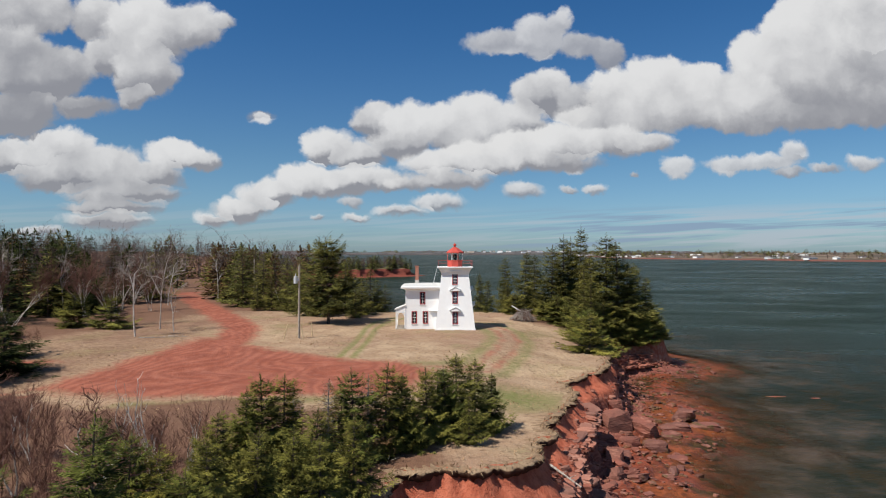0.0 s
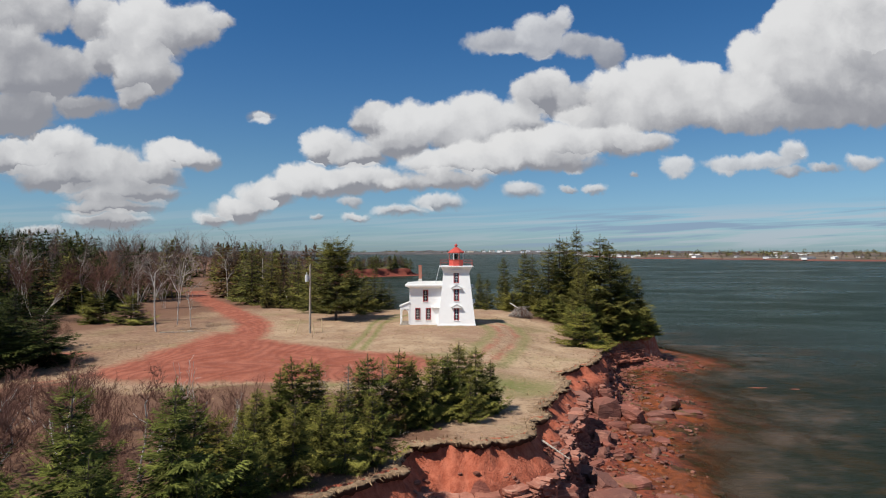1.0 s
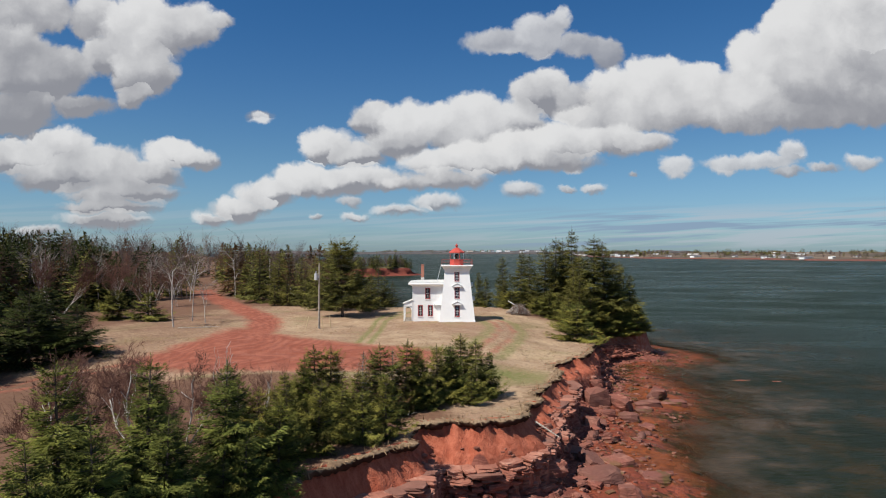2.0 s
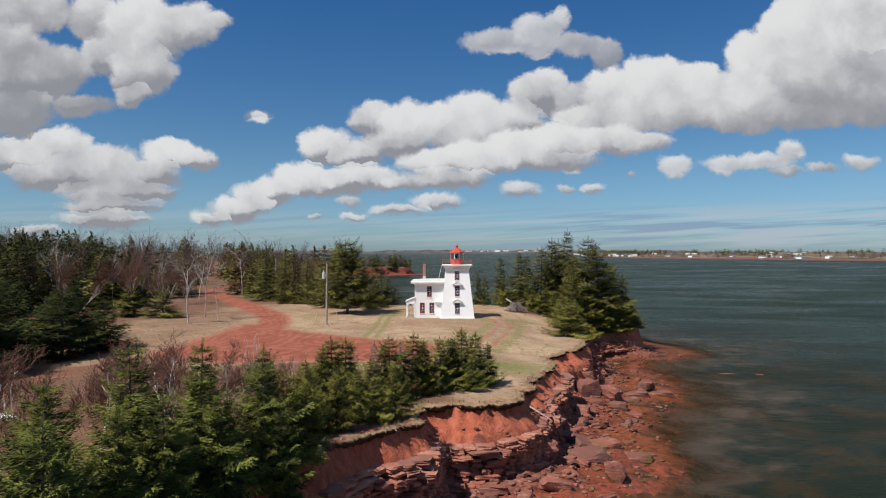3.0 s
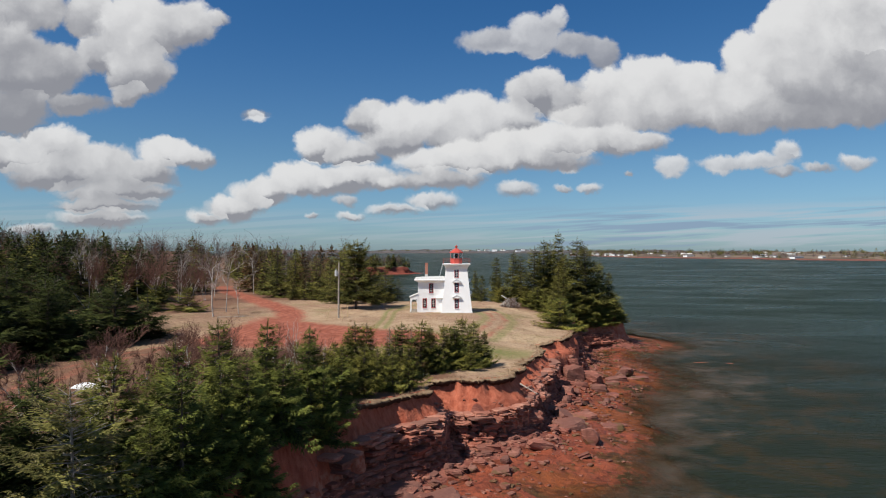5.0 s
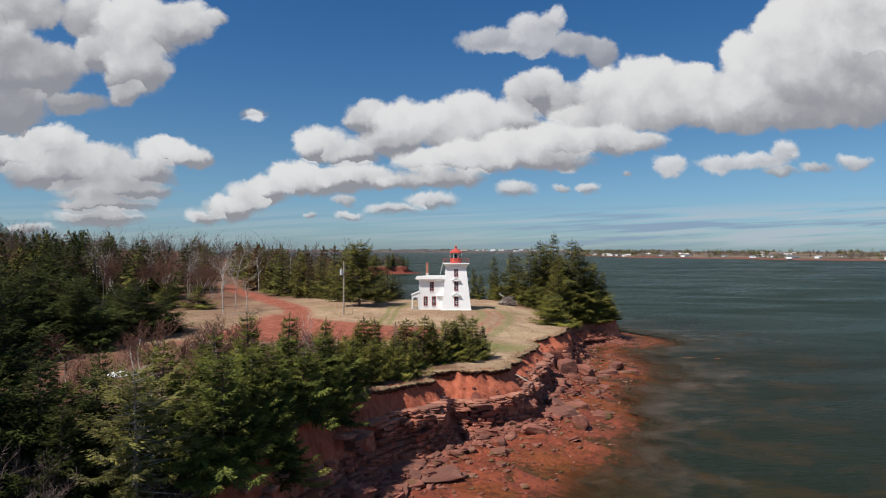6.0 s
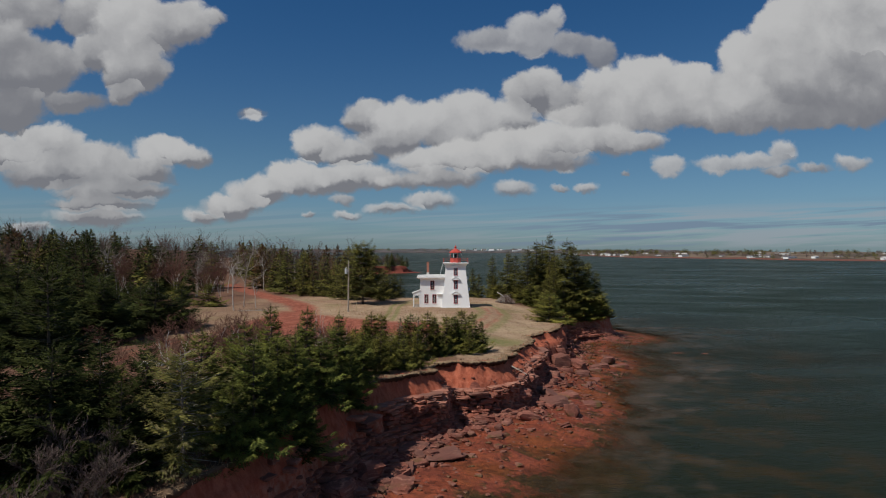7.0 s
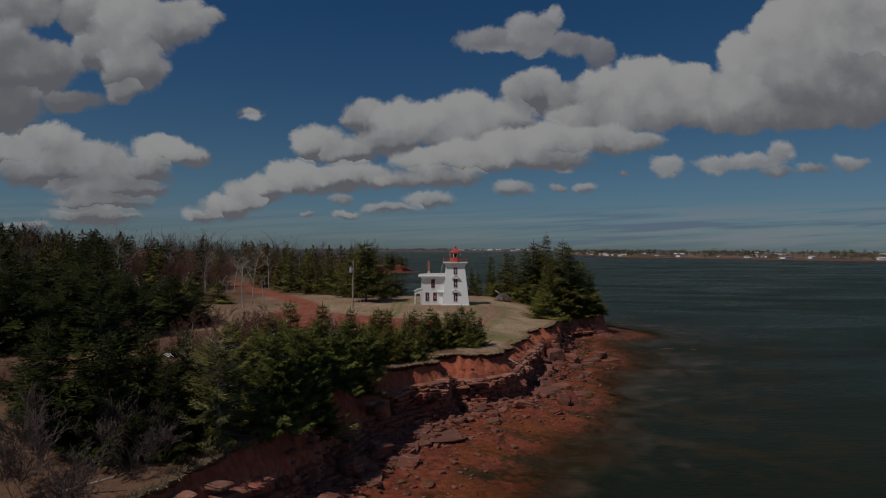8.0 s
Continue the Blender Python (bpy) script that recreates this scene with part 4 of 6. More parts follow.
# ---- utility poles ----
def utility_pole(x, y, height, with_can):
    z = ground_at(x, y)
    top = thing("utility_pole", "weathered wooden utility pole with grey transformer can" if with_can else "weathered bare wooden utility pole at the wood's edge", "utility pole", (x, y, z), "utility poles")
    part("pole", stick((0, 0, -0.3), (0.05, 0, height), 0.16, 0.11, 10), GREY_WOOD, top)
    if with_can:
        can = part("transformer", stick((-0.38, -0.1, height - 2.15), (-0.38, -0.1, height - 1.25), 0.24, sides=12), STEEL, top, "grey cylindrical transformer can")
        part("bushing", stick((-0.38, -0.1, height - 1.25), (-0.38, -0.1, height - 0.95), 0.05, sides=8), STEEL, can)
        part("bracket", boxed(-0.16, 0.0, -0.12, 0.0, height - 1.9, height - 1.5), STEEL, top)
    part("insulator", stick((0.05, 0, height), (0.05, 0, height + 0.2), 0.05, sides=8), GREY_WOOD, top)


utility_pole(-17.4, -11.2, 8.9, True)
utility_pole(-37.9, 39.0, 9.0, False)


def marker_stake(x, y, lean):
    st = thing("marker_stake", "pale leaning timber stake beside the utility pole", "stake", (x, y, ground_at(x, y) - 0.1), "stakes by the pole")
    part("post", stick((0, 0, 0), (lean, 0.1, 1.75), 0.06, 0.05, 6), PALE_WOOD, st)
    part("point", stick((lean, 0.1, 1.75), (lean * 1.05, 0.11, 1.85), 0.05, 0.01, 6), PALE_WOOD, st)


marker_stake(-19.2, -11.5, 0.45)
marker_stake(-16.5, -12.6, -0.35)
marker_stake(-16.1, -9.6, -0.1)


# ---- trees ----
def tubes(segs, sides=3):
    """Tapered tubes: rows of start, end, radius at start, radius at end."""
    s = np.array(segs, float)
    a, b, r0, r1 = s[:, 0:3], s[:, 3:6], s[:, 6], s[:, 7]
    w = b - a
    w /= np.maximum(np.linalg.norm(w, axis=1)[:, None], 1e-9)
    ref = np.where(np.abs(w[:, 2:3]) > 0.8, [[1.0, 0, 0]], [[0, 0, 1.0]])
    u = np.cross(w, ref)
    u /= np.maximum(np.linalg.norm(u, axis=1)[:, None], 1e-9)
    v = np.cross(w, u)
    ang = np.arange(sides) * 2 * np.pi / sides
    ring = u[:, None] * np.cos(ang)[None, :, None] + v[:, None] * np.sin(ang)[None, :, None]
    verts = np.concatenate([a[:, None] + ring * r0[:, None, None], b[:, None] + ring * r1[:, None, None]], 1).reshape(-1, 3)
    base = (np.arange(len(s)) * sides * 2)[:, None, None]
    k = np.arange(sides)
    f = np.stack([k, (k + 1) % sides, (k + 1) % sides + sides, k + sides], 1)[None] + base
    return verts, f.reshape(-1, 4)


def sprays(base, way, length, width, rng):
    """Folded diamond sprigs that lie nearly flat on their bough."""
    n = len(base)
    flat = np.cross(way, [[0, 0, 1.0]])
    flat /= np.maximum(np.linalg.norm(flat, axis=1)[:, None], 1e-9)
    u = flat + rng.normal(0, 0.30, (n, 3))
    u -= way * np.sum(u * way, 1)[:, None]
    u /= np.linalg.norm(u, axis=1)[:, None]
    v = np.cross(way, u)
    v *= np.sign(v[:, 2:3] + 1e-9)
    mid = base + way * (length * rng.uniform(0.35, 0.6, n))[:, None] - v * (width * 0.28)[:, None]
    side = u * (width * 0.5)[:, None]
    q = np.stack([base, mid + side, base + way * length[:, None] + v * (width * 0.1)[:, None], mid - side], 1)
    k = np.arange(n)[:, None] * 4
    return q.reshape(-1, 3), np.concatenate([k, k + 1, k + 2, k + 3], 1)


def conifer(seed, H, R, whorls, arms, twigs, size, clear=0.06, power=0.85, ragged=0.35, dead=0.0):
    rng = np.random.default_rng(seed)
    bend = rng.normal(0, 0.02 * H, 2)
    tr = 0.016 * H + 0.03

    def axis_at(h):
        t = h / H
        return np.stack([bend[0] * t * t, bend[1] * t * t, h], -1)
    hs = np.linspace(-0.4, H, min(36, 4 + 2 * whorls))
    sides = 5 if whorls > 12 else 3
    ang = np.arange(sides) * 2 * np.pi / sides
    rad = tr * (1 - np.maximum(hs, 0) / H) + 0.012
    tv = (np.array([axis_at(a) for a in hs])[:, None] + np.stack([np.cos(ang), np.sin(ang), 0 * ang], 1)[None] * rad[:, None, None]).reshape(-1, 3)
    k = np.arange(sides)
    tf = (np.stack([k, (k + 1) % sides, (k + 1) % sides + sides, k + sides], 1)[None] + (np.arange(len(hs) - 1) * sides)[:, None, None]).reshape(-1, 4)
    branches = whorls * arms
    level = np.repeat(np.arange(whorls), arms) / whorls
    h = clear * H + (0.965 - clear) * H * level ** 0.95 + rng.normal(0, 0.010 * H, branches)
    t = np.clip(h / H, clear, 0.985)
    az = np.tile(np.arange(arms) * 2 * np.pi / arms, whorls) + level * 57.0 + rng.normal(0, 0.35, branches)
    lobe = 1 + 0.20 * np.sin(az * 2 + rng.random() * 6 + t * 5) + 0.12 * np.sin(az * 3 + rng.random() * 6)
    full = ((1 - t) / (1 - clear)) ** power
    under = np.clip((t - clear) / 0.12 + 0.6, 0.6, 1)
    tier = np.repeat(rng.uniform(1 - ragged * 0.45, 1.15, whorls), arms)
    L = R * full * under * lobe * tier * rng.uniform(1 - ragged * 0.8, 1.25, branches) * 1.35 + 0.04 * R
    slope = -0.34 + 0.80 * t + rng.normal(0, 0.09, branches)
    out = np.stack([np.cos(az), np.sin(az)], 1)
    base = axis_at(np.clip(h, 0, H))
    limb, P, W, LEN, TONE = [], [], [], [], []
    tone = rng.random(branches)
    for i in range(branches):
        n = max(3, int(twigs * (0.25 + 0.75 * L[i] / R)))
        s = np.linspace(0.12, 1.0, n) + rng.normal(0, 0.03, n)
        z = slope[i] * s * L[i] - 0.12 * L[i] * np.sin(s * 3.0) + 0.16 * L[i] * s ** 3
        p = base[i] + np.stack([out[i, 0] * s * L[i], out[i, 1] * s * L[i], z], 1)
        root = base[i] - [*(out[i] * (0.8 * tr * (1 - t[i]) + 0.03)), 0.0]
        limb.append([*root, *(base[i] * 0.35 + p[-1] * 0.65 + [0, 0, -0.05 * L[i]]), 0.010 + 0.010 * L[i], 0.007])
        if rng.random() < dead:
            for q in p[::2]:
                limb.append([*q, *(q + rng.normal(0, 0.28, 3)), 0.012, 0.004])
            continue
        reach = (1.45 - 0.75 * s) * (0.24 + 0.80 * min(1.2, L[i] / R))
        for sg in (-1, 1):
            for ring in (0, 1):
                a = az[i] + sg * rng.uniform(0.35, 1.10, n)
                w = np.stack([np.cos(a), np.sin(a), slope[i] * 0.6 + rng.normal(-0.06 - 0.12 * ring, 0.11, n)], 1)
                w /= np.linalg.norm(w, axis=1)[:, None]
                TONE.append(np.full(n, tone[i]))
                P.append(p + rng.normal(0, 0.03, (n, 3)) + (w * (size * 0.75 * reach)[:, None] if ring else 0))
                W.append(w)
                LEN.append(size * rng.uniform(0.7, 1.25, n) * (0.8 if ring else 1.0) * np.maximum(reach, 0.35))
        w = np.stack([np.full(2, out[i, 0]), np.full(2, out[i, 1]), slope[i] + rng.normal(0.15, 0.15, 2)], 1)
        TONE.append(np.full(2, tone[i]))
        P.append(p[-2:])
        W.append(w / np.linalg.norm(w, axis=1)[:, None])
        LEN.append(size * rng.uniform(0.6, 0.9, 2) * (0.5 + 0.5 * L[i] / R))
    m = 14
    TONE.append(np.full(m, 0.6))
    P.append(axis_at(np.linspace(0.90 * H, H, m)))
    a = rng.random(m) * 6.28
    w = np.stack([np.cos(a) * 0.55, np.sin(a) * 0.55, np.full(m, 0.8)], 1)
    W.append(w / np.linalg.norm(w, axis=1)[:, None])
    LEN.append(size * np.linspace(0.7, 0.35, m))
    P, W, LEN = np.concatenate(P), np.concatenate(W), np.concatenate(LEN)
    crown = sprays(P, W, LEN, LEN * rng.uniform(0.15, 0.28, len(LEN)) * (1.0 if twigs > 4 else 1.7), rng)
    lv, lf = tubes(limb, 3)
    return ((tv, tf), (lv, lf)), crown, np.repeat(np.concatenate(TONE), 4)


def bare_segments(seed, H, spread, levels, stems=1, thick=0.012, up=0.25, kids=(3, 5), gnarl=1.0, share=(0.52, 0.68)):
    rng = np.random.default_rng(seed)
    segs = []

    def grow(p, w, length, r, level):
        n = 3 if level else 4 + int(gnarl * 1.5 - 1.5)
        for k in range(n):
            q = p + w * (length / n)
            r2 = r * 0.84
            segs.append([*p, *q, r, r2])
            p, r = q, r2
            w = w + rng.normal(0, (0.10 + 0.05 * level) * gnarl, 3) + np.array([0, 0, up * 0.12])
            w /= np.linalg.norm(w)
            if level < levels and (k > 0 or level):
                for _ in range(rng.integers(*kids)):
                    v = w + rng.normal(0, spread, 3)
                    v[2] = abs(v[2]) * 0.7 + up
                    v /= np.linalg.norm(v)
                    grow(p, v, length * rng.uniform(0.42, 0.68) * (1.0 if share[0] < 0.6 or level else 0.55), r * 0.6, level + 1)
    for _ in range(stems):
        w = np.array([rng.normal(0, 0.12 if stems == 1 else 0.38), rng.normal(0, 0.12 if stems == 1 else 0.38), 1.0])
        grow(np.array([rng.normal(0, 0.05 * stems), rng.normal(0, 0.05 * stems), -0.2]), w / np.linalg.norm(w), H * rng.uniform(*share), thick * H, 0)
    return np.array(segs)


TREE_SETS = {}


def conifer_set(key, label, needles, variants, seed, H, R, whorls, arms, twigs, size, clear=0.06, power=0.85, ragged=0.35, dead=0.0):
    made = []
    for i in range(variants):
        wood, crown, tone = conifer(seed * 100 + i, H, R, whorls, arms, twigs, size, clear, power, ragged, dead)
        wm = DEAD_BARK if dead > 0.1 else SPRUCE_BARK
        made.append((mesh_of("trunk", np.concatenate([wood[0][0], wood[1][0]]), np.concatenate([wood[0][1], wood[1][1] + len(wood[0][0])]), wm), mesh_of("crown", *crown, needles)))
        attribute(made[-1][1], "bough", tone)
    TREE_SETS[key] = (made, label, H, [None] * variants)


def plant(key, x, y, height, wide=1.0, pick=None, label="", turn=None, sink=0.0, group="", name="spruce_tree", category="tree", z=None):
    """One tree of a set, at its own height, on the ground."""
    made, text, H, first = TREE_SETS[key]
    i = (random.randrange(len(made)) if pick is None else pick) % len(made)
    k = height / H
    m = Matrix.LocRotScale((x, y, (ground_at(x, y) if z is None else z) - sink), Euler((random.uniform(-0.03, 0.03), random.uniform(-0.03, 0.03), random.uniform(0, 6.28) if turn is None else turn)), (k * wide, k * wide, k))
    if first[i] is None:
        ob = thing(name, label or text, category, group=group)
        for piece in made[i]:
            part(piece.name.split(".")[0], piece, None, ob)
        ob.matrix_basis = m
        first[i] = ob
        return ob
    old = first[i].scale.copy()
    ob = copy_thing(first[i], m @ Matrix.Diagonal((1 / old[0], 1 / old[1], 1 / old[2], 1)))
    return tagged(ob, label or text, category, group)


def bare_set(key, label, variants, wood, twig, H, spread, levels, stems=1, thick=0.012, up=0.25, kids=(3, 5), seed=1, gnarl=1.0, share=(0.52, 0.68), fine=0.012):
    made = []
    for i in range(variants):
        s = bare_segments(seed * 50 + i, H, spread, levels, stems, thick, up, kids, gnarl, share)
        cut = thick * H * 0.28
        big, small = s[s[:, 6] > cut], s[s[:, 6] <= cut]
        small[:, 6:] = np.maximum(small[:, 6:], 0.014 if key.startswith("far") else fine)
        made.append((mesh_of("trunk", *tubes(big, 5), wood, True), mesh_of("crown", *tubes(small, 3), twig)))
    TREE_SETS[key] = (made, label, H, [None] * variants)


conifer_set("near", "dense dark-green spruce standing along the red cliff top", NEEDLES_CLIFF, 5, 1, 8.0, 2.35, 15, 7, 27, 0.54, ragged=0.6, power=0.76)
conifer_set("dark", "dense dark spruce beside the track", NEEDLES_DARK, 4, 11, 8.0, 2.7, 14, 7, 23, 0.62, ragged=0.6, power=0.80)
conifer_set("young", "young bright-green spruce on the grassy cliff edge", NEEDLES_YOUNG, 4, 2, 5.0, 1.75, 13, 7, 26, 0.40, ragged=0.55, power=0.80)
conifer_set("brown", "half-browned spruce among green ones on the cliff top", NEEDLES_BROWN, 1, 3, 5.0, 1.4, 18, 6, 9, 0.30, ragged=0.45, dead=0.2)
conifer_set("lichen", "old lichen-hung yellow-green spruce with grey dead limbs", NEEDLES_OLD, 2, 4, 9.0, 2.9, 18, 7, 24, 0.46, power=0.32, ragged=0.75, dead=0.14)
conifer_set("point", "tall dark-green spruce on the headland's point", NEEDLES, 4, 5, 13.0, 2.7, 18, 7, 21, 0.68, 0.05, 0.8, 0.6)
conifer_set("broad", "broad dark spruce with bare lower trunk on grass", NEEDLES, 1, 6, 12.8, 3.4, 16, 8, 28, 0.70, 0.17, 0.42, 0.55)
conifer_set("wood", "dark-green spruce at the edge of the wood", NEEDLES, 4, 7, 10.0, 2.1, 15, 6, 11, 0.66, ragged=0.5)
conifer_set("far", "far dark-green spruce", NEEDLES, 3, 8, 10.0, 2.1, 11, 5, 2, 1.15, ragged=0.42)
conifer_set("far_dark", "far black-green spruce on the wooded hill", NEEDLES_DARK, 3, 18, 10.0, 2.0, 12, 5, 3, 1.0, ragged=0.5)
conifer_set("far_brown", "far half-browned spruce", NEEDLES_BROWN, 2, 28, 10.0, 2.0, 11, 5, 2, 1.1, ragged=0.5)
conifer_set("speck", "distant spruce", NEEDLES, 2, 9, 10.0, 2.6, 4, 3, 1, 3.0, ragged=0.42)
bare_set("birch", "bare white-barked birch with many fine limbs", 3, BIRCH_BARK, DEAD_BARK, 9.0, 0.60, 3, 1, 0.013, 0.20, (1, 4), 1, 1.35, (0.80, 0.95))
bare_set("paper", "slender forked white birch stems among spruces", 2, BIRCH_BARK, BIRCH_BARK, 6.0, 0.35, 2, 4, 0.012, 0.45, (1, 2), 2, 1.5, (0.7, 0.95))
bare_set("hazy", "slender pale birch with a haze of fine red twigs", 2, BIRCH_BARK, TWIG_RED, 6.0, 0.50, 3, 2, 0.011, 0.40, (2, 4), 12, 1.5, (0.60, 0.75), 0.009)
bare_set("red", "leafless pale-stemmed tree with a dense haze of red twigs", 3, BIRCH_BARK, TWIG_RED, 8.0, 0.42, 3, 3, 0.0062, 0.5, (2, 4), 4, fine=0.009)
bare_set("alder", "leafless reddish alder thicket beside the track", 3, TWIG_RED, TWIG_RED, 3.4, 0.42, 2, 5, 0.0042, 0.5, (2, 4), 5, 1.2, fine=0.005)
bare_set("brush", "tangled grey leafless brush on the cliff top", 3, GREY_BARK, TWIG_GREY, 3.0, 0.45, 3, 5, 0.0045, 0.35, (1, 4), 6, fine=0.008)
bare_set("far_grey", "far bare grey tree", 4, GREY_BARK, TWIG_GREY, 11.0, 0.40, 3, 1, 0.011, 0.45, (1, 3), 3)
bare_set("speck_grey", "distant bare tree", 2, TWIG_GREY, TWIG_GREY, 9.0, 0.6, 1, 2, 0.045, 0.45, (2, 4), 9, fine=0.16)
bare_set("far_red", "far reddish bare tree", 2, GREY_BARK, TWIG_RED, 9.0, 0.42, 2, 2, 0.010, 0.45, (2, 4), 8)

random.seed(4)
# spruces of the cliff-top clump
CLUMP = [(3.6, -45.9, 2.4), (2.4, -46.8, 3.5), (1.2, -47.7, 4.0), (0.5, -48.5, 3.4), (-0.7, -49.8, 3.5), (-0.1, -48.2, 3.1), (-2.3, -51.2, 3.5), (-3.0, -52.5, 4.2),
         (-4.0, -53.3, 3.7), (-4.7, -53.9, 4.2), (-5.9, -55.0, 3.8), (-5.4, -53.5, 3.1), (-7.5, -56.0, 3.8), (-7.8, -56.9, 4.4), (-8.6, -57.7, 4.6), (-9.3, -58.4, 4.1), (-10.2, -59.6, 3.2)]
for i, (x, y, top) in enumerate(CLUMP):
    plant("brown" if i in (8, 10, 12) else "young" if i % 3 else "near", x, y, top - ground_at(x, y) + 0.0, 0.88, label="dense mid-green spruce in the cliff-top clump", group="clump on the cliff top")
for x, y, top in [(-3.9, -59.4, 2.9), (-5.1, -61.0, 2.3), (-7.4, -63.2, 3.4), (-8.8, -64.6, 3.4), (-10.3, -61.5, 2.6), (-6.5, -60.4, 2.6), (1.9, -50.4, 1.6), (-1.6, -52.0, 2.2), (-5.8, -58.4, 3.0), (-9.8, -66.4, 3.6)]:
    plant("young", x, y, top - ground_at(x, y) + 0.1, 0.8, group="clump on the cliff top")
# the row along the cliff and the trees behind it
ROW = [(-14.2, -76.0, 6.6), (-12.4, -73.3, 6.2), (-10.4, -69.8, 5.5), (-14.9, -81.3, 6.1), (-17.2, -82.9, 5.8), (-13.6, -83.2, 5.2), (-11.0, -66.4, 4.0), (-13.3, -70.2, 4.2),
       (-12.2, -77.4, 4.8), (-12.9, -79.6, 4.6), (-16.4, -79.0, 4.8), (-15.6, -73.0, 3.6), (-19.6, -85.4, 4.8), (-20.2, -83.4, 5.3), (-22.6, -89.8, 5.8), (-24.4, -86.6, 9.8), (-21.2, -87.4, 5.6), (-19.4, -88.6, 3.6), (-26.6, -89.2, 6.4)]
for x, y, top in ROW:
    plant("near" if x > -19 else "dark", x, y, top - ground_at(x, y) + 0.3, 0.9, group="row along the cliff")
for x, y, h in [(-8.4, -68.0, 4.2), (-9.2, -70.6, 4.8), (-11.0, -74.6, 5.2), (-11.7, -78.6, 4.8), (-13.2, -81.6, 5.4), (-14.4, -84.6, 4.8)]:
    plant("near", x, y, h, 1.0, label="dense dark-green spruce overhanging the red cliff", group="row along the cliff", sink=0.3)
plant("young", -11.3, -78.9, 3.8, 1.25, label="small bright yellow-green spruce leaning over the cliff", group="row along the cliff", sink=0.5)
plant("young", -9.7, -71.9, 3.2, 0.9, group="row along the cliff")
plant("lichen", -16.6, -87.2, 7.2, 0.92, 0)
for x, y, top in [(-25.6, -83.0, 5.0), (-29.0, -86.0, 6.0)]:
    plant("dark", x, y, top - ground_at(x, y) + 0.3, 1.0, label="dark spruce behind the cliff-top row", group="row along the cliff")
# beside the track and the field
for x, y, top, key in [(-38.8, -40.1, 7.1, "near"), (-37.6, -34.3, 5.7, "near"), (-45.0, -27.3, 7.0, "near"), (-50.0, -32.1, 7.7, "near"), (-54.7, -13.3, 5.6, "near"), (-43.2, -60.7, 6.4, "near"), (-41.5, -48.0, 8.2, "near"), (-46.5, -43.0, 8.6, "near"), (-45.0, -52.0, 9.0, "near"), (-51.0, -47.0, 9.8, "near"),
                       (-49.0, -58.0, 10.0, "near"), (-56.0, -54.0, 11.0, "near"), (-44.0, -33.0, 6.0, "near"), (-45.6, -1.5, 4.6, "young"), (-52.7, 1.8, 4.9, "young"), (-64, 52.9, 13.5, "wood"), (-61.5, 20, 9.5, "near"), (-66, 24, 12.5, "near")]:
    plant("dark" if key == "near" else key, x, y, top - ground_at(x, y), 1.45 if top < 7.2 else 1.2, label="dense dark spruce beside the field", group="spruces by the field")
for x, y, top in [(-40.5, -50.0, 7.6), (-43.0, -57.5, 8.4), (-44.0, -43.0, 8.2), (-50.0, -51.0, 9.8), (-50.0, -42.0, 9.2), (-56.0, -45.5, 10.6), (-48.0, -62.0, 9.4), (-54.0, -36.0, 9.4)]:
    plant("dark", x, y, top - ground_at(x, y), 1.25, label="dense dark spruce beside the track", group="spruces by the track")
for x, y, top in [(-20.6, -78.6, 3.6), (-18.6, -76.4, 3.2), (-22.6, -83.0, 3.8), (-16.8, -70.0, 2.4)]:
    plant("near", x, y, top - ground_at(x, y), 1.0, label="dark-green spruce among red alder twigs", group="row along the cliff")
plant("broad", -16.5, 4.0, 12.8, 1.0, 0)
for x, y, top in [(-12.7, 24, 7.4), (-13.2, 16, 6.5), (-16.4, 20, 9.1), (-13.6, 12, 5.8), (-10.3, 28, 4.5), (-11.6, 26, 5.6), (-22.1, 16, 8.4), (-38.9, 35, 11.9), (-34.4, 33, 10.8), (-28.8, 30, 9.7),
                  (-30.3, 24, 6.2), (-32.9, 24, 5.2), (-43.9, 42, 7.9), (-19.0, 14.0, 7.0), (-24.5, 22.0, 9.0), (-27.0, 24.0, 7.5), (-14.0, 19.0, 6.2)]:
    plant("wood", x, y, top - ground_at(x, y) + 0.3, 1.1, group="spruces behind the yard")
# the point
for x, y, h in [(25.2, 4.8, 3.0), (27.4, 6.8, 3.2), (29.6, 8.0, 2.8), (31.6, 8.9, 3.2), (33.6, 9.9, 3.0), (35.6, 12.5, 2.6)]:
    plant("young", x, y, h, 1.5, label="low bushy spruce growing down the shaded bank", group="bushes of the point's bank", sink=0.3)
for i, (x, y, top) in enumerate([(7.5, 31, 6.5), (11.9, 28, 9.7), (14.4, 21, 10.6), (16.7, 25, 10.0), (18.8, 19, 11.6), (21.3, 21, 13.2), (23.1, 24, 12.9), (24.3, 21.8, 15.0), (24.3, 12, 10.0), (26.4, 11.7, 13.3),
                                 (27.6, 9.4, 12.0), (31.4, 13.5, 8.6), (21.8, 7.0, 8.0), (29.0, 10.0, 8.8), (22.0, 4.0, 7.0), (12.0, 24.5, 5.0), (8.6, 30.0, 5.2), (32.6, 12.0, 6.6)]):
    plant("point", x, y, top - ground_at(x, y) + 0.3, (0.75 if i in (0, 1, 7) else 1.25 if i in (9, 10, 13) else 0.95), group="spruces on the point")
for x, y, h, w in [(18.2, -12.0, 5.4, 1.35), (19.4, -6.5, 5.2, 1.2), (20.8, -1.0, 5.0, 1.3), (24.6, 6.4, 5.4, 1.4), (28.6, 9.0, 5.0, 1.5), (33.0, 11.2, 4.6, 1.3)]:
    plant("young" if h > 5.3 else "near", x, y, h, w, label="low spreading spruce overhanging the cliff edge", group="low spruces on the point", sink=0.5)
